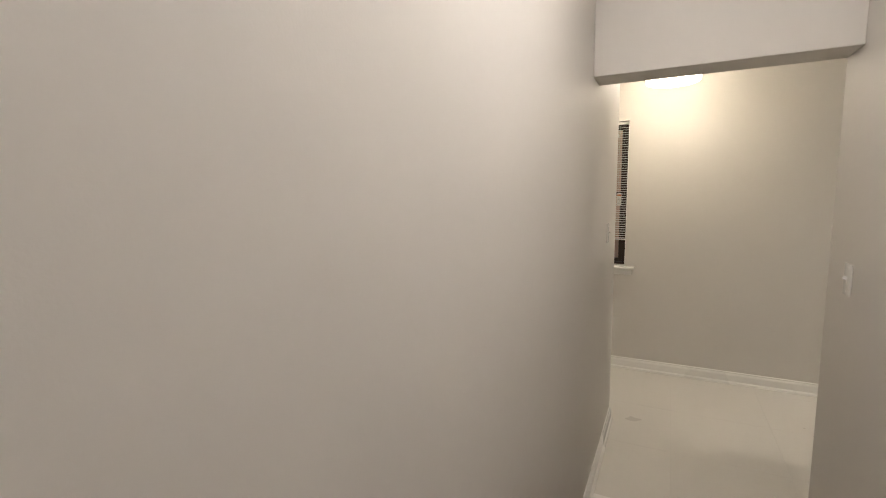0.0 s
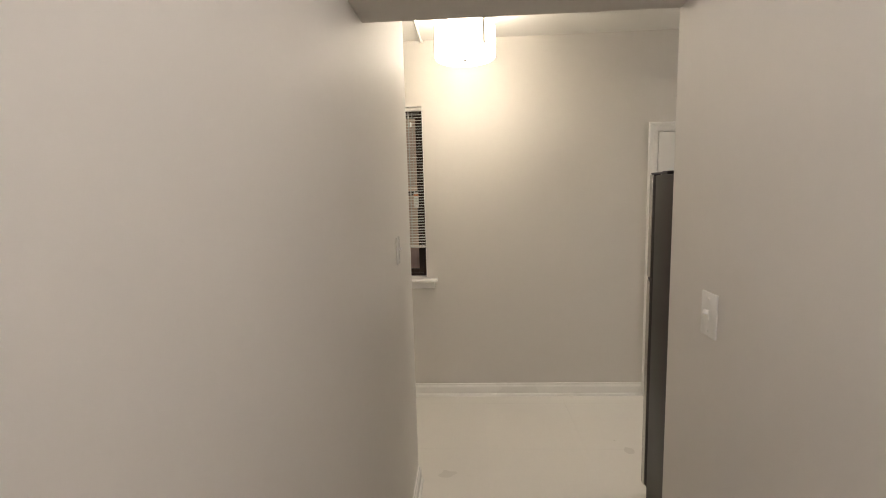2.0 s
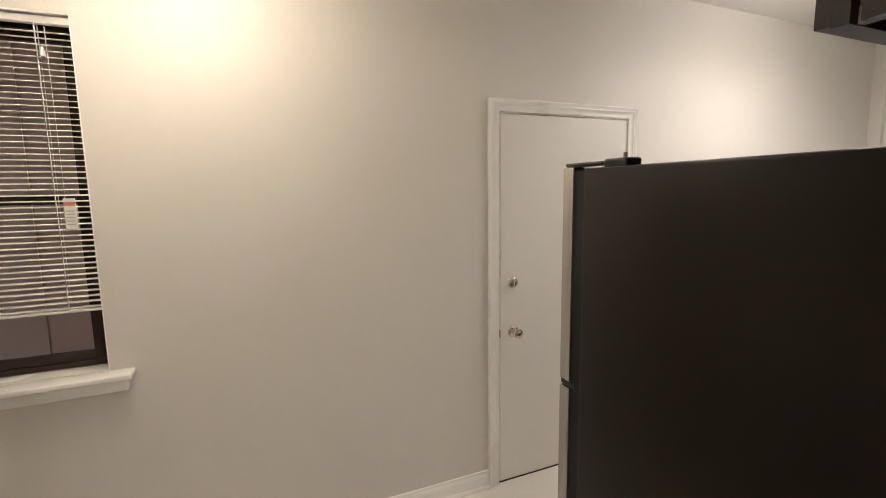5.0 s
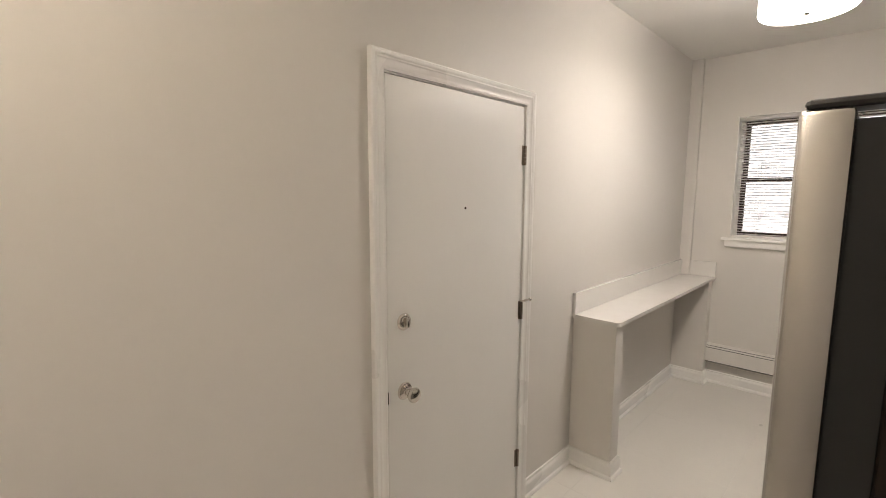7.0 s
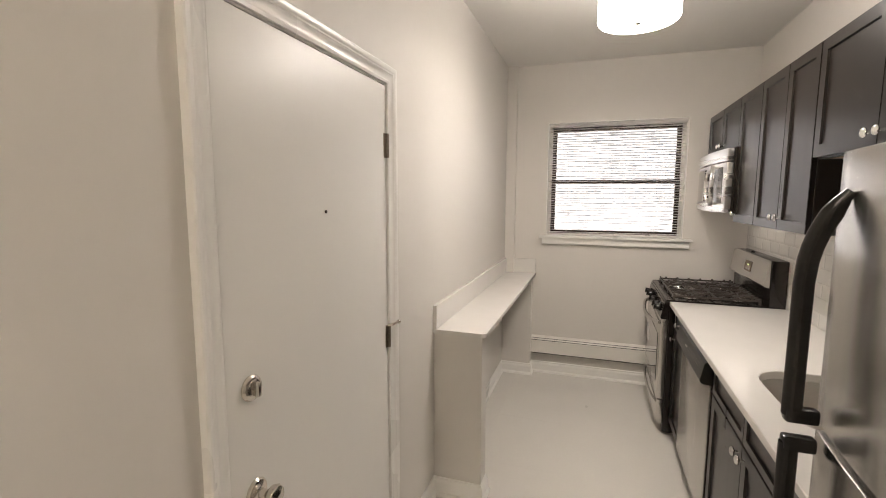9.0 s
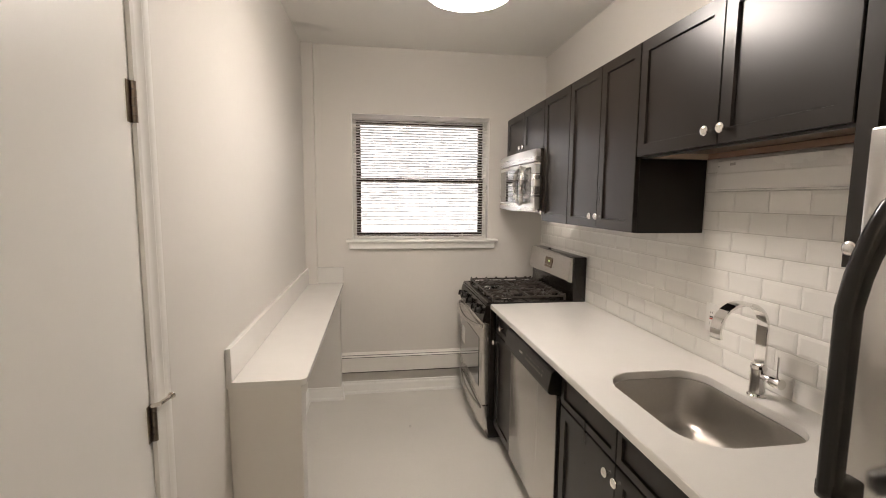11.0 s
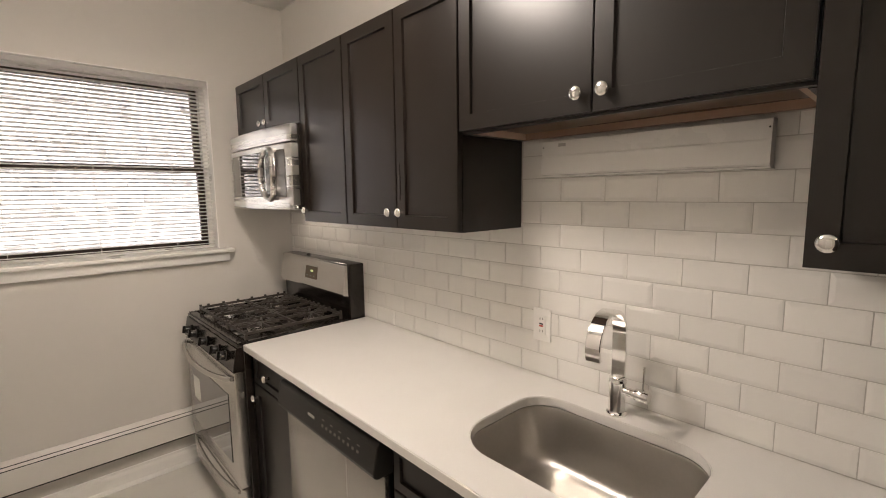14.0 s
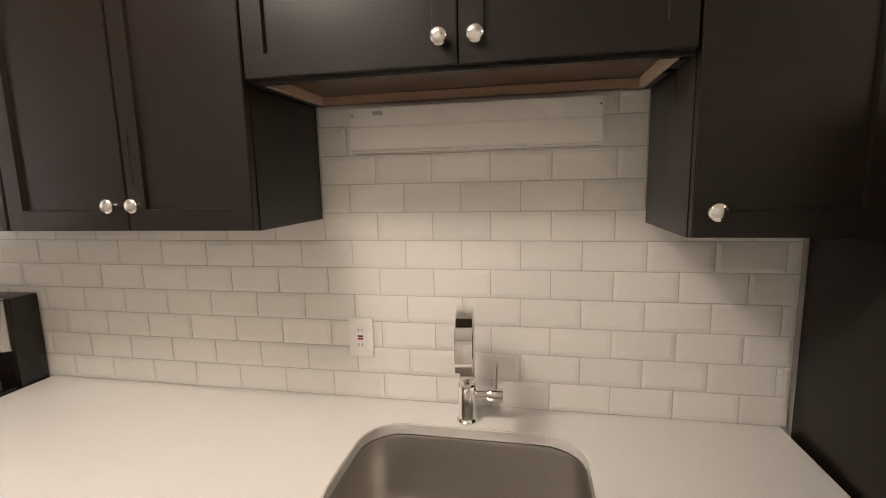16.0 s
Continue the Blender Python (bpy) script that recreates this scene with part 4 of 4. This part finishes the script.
box(rim, SX0 + 0.023, SX1 - 0.026, 0.630, 0.665, 0.9122, 0.918)
part("cooktop_rim", rim, BLACK, stove, bevelled=0.003)
for bx, by, br in ((2.17, 0.22, 0.036), (2.17, 0.50, 0.045), (2.374, 0.36, 0.040), (2.58, 0.22, 0.045), (2.58, 0.50, 0.052)):
    b = part("burner", lathe(bmesh.new(), [(br * 1.35, 0.0002), (br * 1.3, 0.006), (br, 0.008), (br, 0.016), (br * 0.95, 0.018)], (bx, by, 0.9125), "z", 28), STEELH, stove, "round aluminium gas burner", True)
    part("burner_cap", lathe(bmesh.new(), [(br * 0.86, 0.0185), (br * 0.9, 0.021), (br * 0.8, 0.027), (0.004, 0.028)], (bx, by, 0.9125), "z", 28), IRON, b, "black burner cap", True)


def grate(x0, x1, y0, y1, centres):
    bm = bmesh.new()
    z, w = 0.941, 0.0055
    sq = [(-w, -0.006), (w, -0.006), (w * 0.7, 0.006), (-w * 0.7, 0.006)]

    def bar(p, q):
        d = Vector((q[0] - p[0], q[1] - p[1], 0))
        sweep(bm, [(p[0], p[1], z), (q[0], q[1], z)], sq, (-d.y, d.x, 0))
    for p, q in (((x0, y0), (x1, y0)), ((x0, y1), (x1, y1)), ((x0, y0), (x0, y1)), ((x1, y0), (x1, y1)), ((x0, (y0 + y1) / 2), (x1, (y0 + y1) / 2))):
        bar(p, q)
    for cx, cy in centres:
        for k in range(8):
            a = math.pi / 8 + k * math.pi / 4
            r1 = 0.085
            bar((cx + 0.026 * math.cos(a), cy + 0.026 * math.sin(a)), (cx + r1 * math.cos(a), cy + r1 * math.sin(a)))
        bar((cx, y0 if cy < (y0 + y1) / 2 else (y0 + y1) / 2), (cx, cy - 0.03))
        bar((cx, cy + 0.03), (cx, (y0 + y1) / 2 if cy < (y0 + y1) / 2 else y1))
        bar((x0, cy), (cx - 0.03, cy))
        bar((cx + 0.03, cy), (x1, cy))
    for k in range(5):
        for yy in (y0, y1):
            xx = x0 + (x1 - x0) * k / 4
            box(bm, xx - 0.005, xx + 0.005, yy - 0.005, yy + 0.005, z + 0.004, z + 0.016)
    for xx in (x0, x1):
        for k in range(6):
            yy = y0 + (y1 - y0) * (k + 0.5) / 6
            box(bm, xx - 0.005, xx + 0.005, yy - 0.006, yy + 0.006, z + 0.004, z + 0.015)
        for yy in (y0, y1):
            box(bm, xx - 0.006, xx + 0.006, yy - 0.006, yy + 0.006, 0.9123, z)
    return part("grate", bm, IRON, stove, "black cast iron grate")


grate(2.035, 2.265, 0.135, 0.615, [(2.17, 0.235), (2.17, 0.495)])
grate(2.275, 2.470, 0.135, 0.615, [(2.374, 0.36)])
grate(2.480, 2.712, 0.135, 0.615, [(2.58, 0.235), (2.58, 0.495)])
# control strip
bm = bmesh.new()
prof = [(0.646, 0.792), (0.690, 0.792), (0.694, 0.798), (0.676, 0.893), (0.670, 0.8953), (0.646, 0.8953)]
a = [bm.verts.new((SX0, y, z)) for y, z in prof]
b = [bm.verts.new((SX1, y, z)) for y, z in prof]
for i in range(len(prof)):
    j = (i + 1) % len(prof)
    bm.faces.new((a[i], a[j], b[j], b[i]))
bm.faces.new(a[::-1])
bm.faces.new(b)
panel = part("control_panel", bm, BLACK, stove, "black control strip", bevelled=0.002)
for kx in (2.095, 2.200, 2.374, 2.548, 2.653):
    kb = bmesh.new()
    lathe(kb, [(0.024, 0.0), (0.025, 0.004), (0.020, 0.008), (0.018, 0.026), (0.016, 0.030), (0.002, 0.031)], (0, 0, 0), "y", 24)
    box(kb, -0.005, 0.005, 0.028, 0.040, -0.019, 0.019)
    bmesh.ops.rotate(kb, verts=kb.verts, cent=(0, 0, 0), matrix=Matrix.Rotation(radians(10), 3, "X"))
    bmesh.ops.translate(kb, verts=kb.verts, vec=(kx, 0.6865, 0.845))
    part("burner_knob", kb, BLACKH, panel, "black burner knob", True)
# oven door
bm = boxed(SX0 + 0.004, SX1 - 0.004, 0.6455, 0.690, 0.245, 0.788, 0.005)
od = part("oven_door", bm, STEELH, stove, "stainless oven door with dark window", True)
part("oven_window", boxed(SX0 + 0.095, SX1 - 0.095, 0.6902, 0.6935, 0.335, 0.665, 0.002), OVENGLASS, od, "dark oven window glass")
bm = bmesh.new()
pts = []
for i in range(25):
    u = i / 24
    x = SX0 + 0.02 + (SX1 - SX0 - 0.04) * u
    bow = math.sin(math.pi * u) ** 0.55
    pts.append((x, 0.694 + 0.050 * bow, 0.752 - 0.022 * (1 - abs(2 * u - 1) ** 2) + 0.010))
sweep(bm, pts, circle(0.0125, 12), (0, 0, 1))
part("paper_label", boxed(2.535, 2.645, 0.6937, 0.6942, 0.475, 0.600), PLASTIC, od, "white paper label on the oven glass")
part("oven_handle", bm, STEELH, od, "curved stainless oven handle", True)
dr = part("storage_drawer", boxed(SX0 + 0.004, SX1 - 0.004, 0.6455, 0.686, 0.075, 0.238, 0.006), STEELH, stove, "stainless storage drawer", True)
bm = bmesh.new()
pts = []
for i in range(21):
    u = i / 20
    pts.append((SX0 + 0.04 + (SX1 - SX0 - 0.08) * u, 0.688 + 0.022 * math.sin(math.pi * u) ** 0.6, 0.215 - 0.018 * math.sin(math.pi * u)))
sweep(bm, pts, circle(0.009, 10), (0, 0, 1))
part("drawer_handle", bm, STEELH, dr, "", True)
for fx in (SX0 + 0.05, SX1 - 0.05):
    for fy in (0.10, 0.60):
        part("foot", lathe(bmesh.new(), [(0.016, 0.0), (0.016, 0.012), (0.009, 0.021)], (fx, fy, 0), "z", 14), BLACKP, stove, "", True)
# backguard
bg = part("backguard", boxed(SX0, SX1, 0.012, 0.100, 0.8957, 1.198, 0.006), BLACK, stove, "black backguard", True)
bm = bmesh.new()
prof = [(0.1005, 1.030), (0.132, 1.036), (0.134, 1.044), (0.112, 1.190), (0.104, 1.1985), (0.1005, 1.1985)]
a = [bm.verts.new((SX0 + 0.012, y, z)) for y, z in prof]
b = [bm.verts.new((SX1 - 0.004, y, z)) for y, z in prof]
for i in range(len(prof)):
    j = (i + 1) % len(prof)
    bm.faces.new((a[i], a[j], b[j], b[i]))
bm.faces.new(a[::-1])
bm.faces.new(b)
gp = part("guard_panel", bm, STEELH, bg, "slanted stainless guard panel", bevelled=0.002)
bm = boxed(-0.064, 0.064, -0.001, 0.002, -0.035, 0.035, 0.0008)
bmesh.ops.rotate(bm, verts=bm.verts, cent=(0, 0, 0), matrix=Matrix.Rotation(radians(8.6), 3, "X"))
bmesh.ops.translate(bm, verts=bm.verts, vec=(2.362, 0.1245, 1.118))
clock = part("clock_panel", bm, DISPLAY, bg, "small brown clock panel with a lit green display")
for dx, w in ((-0.012, 0.006), (-0.002, 0.006), (0.009, 0.008)):
    bm = boxed(-w / 2, w / 2, -0.0004, 0.0006, -0.005, 0.005)
    bmesh.ops.rotate(bm, verts=bm.verts, cent=(0, 0, 0), matrix=Matrix.Rotation(radians(8.6), 3, "X"))
    bmesh.ops.translate(bm, verts=bm.verts, vec=(2.350 - dx, 0.1252, 1.1280))
    part("lit_digit", bm, GLOW_DIGIT, clock, "glowing yellow-green digit")
for dx in (-0.026, 0.0, 0.026):
    bm = boxed(-0.008, 0.008, -0.0004, 0.0006, -0.003, 0.003)
    bmesh.ops.rotate(bm, verts=bm.verts, cent=(0, 0, 0), matrix=Matrix.Rotation(radians(8.6), 3, "X"))
    bmesh.ops.translate(bm, verts=bm.verts, vec=(2.362 + dx * 1.5, 0.1293, 1.100))
    part("clock_button", bm, DIMPRINT, clock)
part("vent_cap", lathe(bmesh.new(), [(0.012, 0.0), (0.012, 0.006), (0.004, 0.009)], (2.52, 0.055, 1.1985), "z", 16), BLACKP, bg, "small black cap", True)

# ---- microwave ----
mw = thing("microwave", (2.365, 0.2, 1.482), "over-the-range stainless microwave with dark window and oval handle", "microwave")
MX0, MX1, MZ0, MZ1 = 1.990, 2.766, 1.484, 1.880
part("body", boxed(MX0 + 0.003, MX1, 0.0115, 0.345, MZ0, MZ1, 0.003), BLACK, mw, "black side casing")


def bowed(z0, z1, grow=0.0, x0=None, x1=None):
    bm = bmesh.new()
    xs0, xs1 = (MX0 if x0 is None else x0), (MX1 if x1 is None else x1)
    line = []
    for i in range(13):
        x = xs0 + (xs1 - xs0) * i / 12
        u = (x - MX0) / (MX1 - MX0)
        line.append((x, 0.380 + 0.022 * (1 - (2 * u - 1) ** 2) + grow))
    back = 0.3455 if grow == 0 else None
    line += [(xs1, back if back else line[12][1] - 0.004), (xs0, back if back else line[0][1] - 0.004)]
    if back is None:
        line = line[:13] + [(x, y - 0.0035) for x, y in reversed(line[:13])]
    a = [bm.verts.new((x, y, z0)) for x, y in line]
    b = [bm.verts.new((x, y, z1)) for x, y in line]
    for i in range(len(line)):
        j = (i + 1) % len(line)
        bm.faces.new((a[i], a[j], b[j], b[i]))
    bm.faces.new(a[::-1])
    bm.faces.new(b)
    return bm


md = part("door", bowed(MZ0 + 0.002, 1.792), STEELM, mw, "stainless microwave door", True, 0.002)
part("top_grille", bowed(1.797, MZ1 - 0.004), STEELM, mw, "stainless top vent strip", True, 0.004)
part("window", bowed(1.546, 1.766, 0.004, 2.262, 2.722), OVENGLASS, md, "dark mirrored window glass", True)
bm = bmesh.new()
pts = []
for i in range(29):
    a = 2 * math.pi * i / 28 + math.pi / 2
    c, s = math.cos(a), math.sin(a)
    pts.append((2.128 + 0.072 * c, 0.443 - 0.014 * s * s, 1.652 + 0.120 * (abs(s) ** 0.85) * (1 if s > 0 else -1)))
sweep(bm, pts[:-1] + [pts[0]], [(0.013 * math.cos(q * math.pi / 4), 0.010 * math.sin(q * math.pi / 4)) for q in range(8)], (0, 1, 0))
for zz in (1.540, 1.764):
    box(bm, 2.118, 2.138, 0.392, 0.432, zz - 0.008, zz + 0.008)
part("handle", bm, STEELM, md, "oval stainless loop handle", True)
part("control_window", bowed(1.546, 1.766, 0.003, 2.045, 2.235), SMOKY, md, "smoky grey control panel", True)
# two glowing plates added under the casing to brighten tiles and cooktop
part("hob_fill_light", boxed(2.20, 2.30, 0.10, 0.15, MZ0 - 0.0025, MZ0 - 0.0005), GLOW_HOB_FILL, mw, "small glowing lens added to brighten the tiles and stove")
part("hob_fill_light", boxed(2.46, 2.56, 0.10, 0.15, MZ0 - 0.0025, MZ0 - 0.0005), GLOW_HOB_FILL, mw, "small glowing lens added to brighten the tiles and stove")
part("vent_filter", boxed(2.1, 2.65, 0.17, 0.32, MZ0 - 0.003, MZ0 - 0.0005), BLACKP, mw)

# ---- dishwasher ----
dw = thing("dishwasher", (1.315, 0.32, 0), "stainless dishwasher with a black control panel under the counter", "dishwasher")
DX0, DX1 = 0.992, 1.634
part("tub", boxed(DX0, DX1, 0.03, 0.585, 0.10, 0.872), BLACK, dw)
dd = part("door", boxed(DX0 + 0.003, DX1 - 0.003, 0.5855, 0.618, 0.115, 0.752, 0.004), STEEL, dw, "brushed stainless door", True)
bm = bmesh.new()
prof = [(0.5855, 0.7545), (0.640, 0.7545), (0.652, 0.762), (0.655, 0.775), (0.640, 0.850), (0.630, 0.858), (0.600, 0.860), (0.5855, 0.860)]
a = [bm.verts.new((DX0 + 0.002, y, z)) for y, z in prof]
b = [bm.verts.new((DX1 - 0.002, y, z)) for y, z in prof]
for i in range(len(prof)):
    j = (i + 1) % len(prof)
    bm.faces.new((a[i], a[j], b[j], b[i]))
bm.faces.new(a[::-1])
bm.faces.new(b)
cp = part("control_panel", bm, BLACKP, dw, "black control panel with pale buttons", bevelled=0.003)


def on_panel(x, v, w, h):
    """A thin mark on the sloping control panel; v runs up it."""
    bm = boxed(-w / 2, w / 2, -0.0004, 0.0009, -h / 2, h / 2)
    bmesh.ops.rotate(bm, verts=bm.verts, cent=(0, 0, 0), matrix=Matrix.Rotation(math.atan2(0.015, 0.075), 3, "X"))
    bmesh.ops.translate(bm, verts=bm.verts, vec=(x, 0.6553 - 0.015 * v, 0.775 + 0.075 * v))
    return bm


part("badge", on_panel(1.37, 0.5, 0.045, 0.008), PRINT, cp, "small pale badge")
for k in range(9):
    part("button", on_panel(1.29 - 0.026 * k, 0.42, 0.011, 0.008), DIMPRINT, cp, "small grey button")
    if k % 2 == 0:
        part("button_print", on_panel(1.29 - 0.026 * k, 0.66, 0.014, 0.003), DIMPRINT, cp)
part("toe_panel", boxed(DX0 + 0.003, DX1 - 0.003, 0.50, 0.52, 0.0, 0.112), BLACKP, dw)

# ---- wall tiles ----
TP, RP, TZ = 0.1530, 0.0763, 0.9125
JOINT = 0.0015
tile_cache = {}


def tile_mesh(w, h):
    """A bevelled-edge wall tile of a given size, facing the room."""
    key = (round(w, 4), round(h, 4))
    if key in tile_cache:
        return tile_cache[key]
    bm = bmesh.new()
    e = min(0.011, w * 0.3, h * 0.3)
    rings = []
    for x, z, y in ((0, 0, 0.0), (0.0004, 0.0004, 0.0060), (e, e, 0.0078), (e + 0.0015, e + 0.0015, 0.0079)):
        rings.append([bm.verts.new((sx * (w / 2 - x), y, sz * (h / 2 - z))) for sx, sz in ((-1, -1), (1, -1), (1, 1), (-1, 1))])
    for a, b in zip(rings, rings[1:]):
        for i in range(4):
            j = (i + 1) % 4
            bm.faces.new((a[i], a[j], b[j], b[i]))
    bm.faces.new(rings[-1])
    bmesh.ops.recalc_face_normals(bm, faces=bm.faces)
    me = bpy.data.meshes.new("tile")
    bm.to_mesh(me)
    bm.free()
    me.materials.append(TILEM)
    tile_cache[key] = me
    return me


part("grout_bed", boxed(-0.205, WX - 0.0015, 0.0002, 0.0054, 0.885, 1.7265), GROUTW, wall_sink, "grey grout between the tiles")
rng = random.Random(11)
for r in range(11):
    z0 = TZ + r * RP
    x_lo, x_hi = (-0.203, WX - 0.003) if r < 7 else (0.1435, 0.9785)
    top = z0 + RP - JOINT
    if r == 10:
        top = min(top, 1.7265)
    joint = 0.364 if r % 2 == 0 else 0.2875
    x = joint + math.floor((x_lo - joint) / TP) * TP
    while x < x_hi:
        a, b = max(x, x_lo) + JOINT / 2, min(x + TP, x_hi) - JOINT / 2
        x += TP
        if b - a < 0.012:
            continue
        o = new("tile", tile_mesh(b - a, top - z0))
        o.parent = wall_sink
        o.location = Vector(((a + b) / 2, 0.0012 + rng.uniform(0, 0.0005), (z0 + top) / 2)) - ORIGIN[wall_sink]
        o.rotation_euler = (rng.uniform(-0.0016, 0.0016), 0, rng.uniform(-0.0012, 0.0012))

# ---- floor tiles ----
FTX, FTY = 0.61, 0.61
bm = bmesh.new()
box(bm, -FTX / 2 + 0.0002, FTX / 2 - 0.0002, -FTY / 2 + 0.0002, FTY / 2 - 0.0002, -0.004, 0.0)
bmesh.ops.bevel(bm, geom=[e for e in bm.edges if all(v.co.z > -0.001 for v in e.verts)], offset=0.0003, segments=1, affect="EDGES")
me = bpy.data.meshes.new("floor_tile")
bm.to_mesh(me)
bm.free()
me.materials.append(FLOORM)
rng = random.Random(5)
for i in range(-4, 9):
    for j in range(-11, 3):
        cx, cy = -1.735 + FTX * (i + 0.5), 1.13 + FTY * (j + 0.5)
        if cx < -3.2 or cx > 3.0 or cy < -0.08 or cy > 2.1:
            continue
        o = new("floor_tile", me)
        o.parent = floor
        o.location = Vector((cx, cy, 0.0)) - ORIGIN[floor]
    

# ---- hallway boards ----
hall = structure("floor_hall", boxed(-2.25, -1.06, -4.72, -0.135, -0.2, -0.014), WOODF, "dark brown wooden strip floor in the hallway", "floor")
structure("threshold", boxed(HL + 0.001, HR - 0.001, -0.134, -0.0905, -0.2, 0.003, 0.002), TRIM, "pale painted threshold strip between wood and tile", "threshold")
rng = random.Random(9)
for i in range(16):
    x, y = -2.25 + 0.0745 * i, -4.70 + rng.uniform(0, 0.5)
    ends = [-4.71] + [y + 0.95 * k for k in range(1, 5) if y + 0.95 * k < -0.4] + [-0.1355]
    for a, b in zip(ends, ends[1:]):
        bm = boxed(-0.0366, 0.0366, -(b - a) / 2 + 0.0004, (b - a) / 2 - 0.0004, -0.0139, 0.0, 0.0008, 1)
        me = bpy.data.meshes.new("board")
        bm.to_mesh(me)
        bm.free()
        me.materials.append(WOODF)
        o = new("board", me)
        o.parent = hall
        o.location = Vector((x + 0.0372, (a + b) / 2, 0.0)) - ORIGIN[hall]
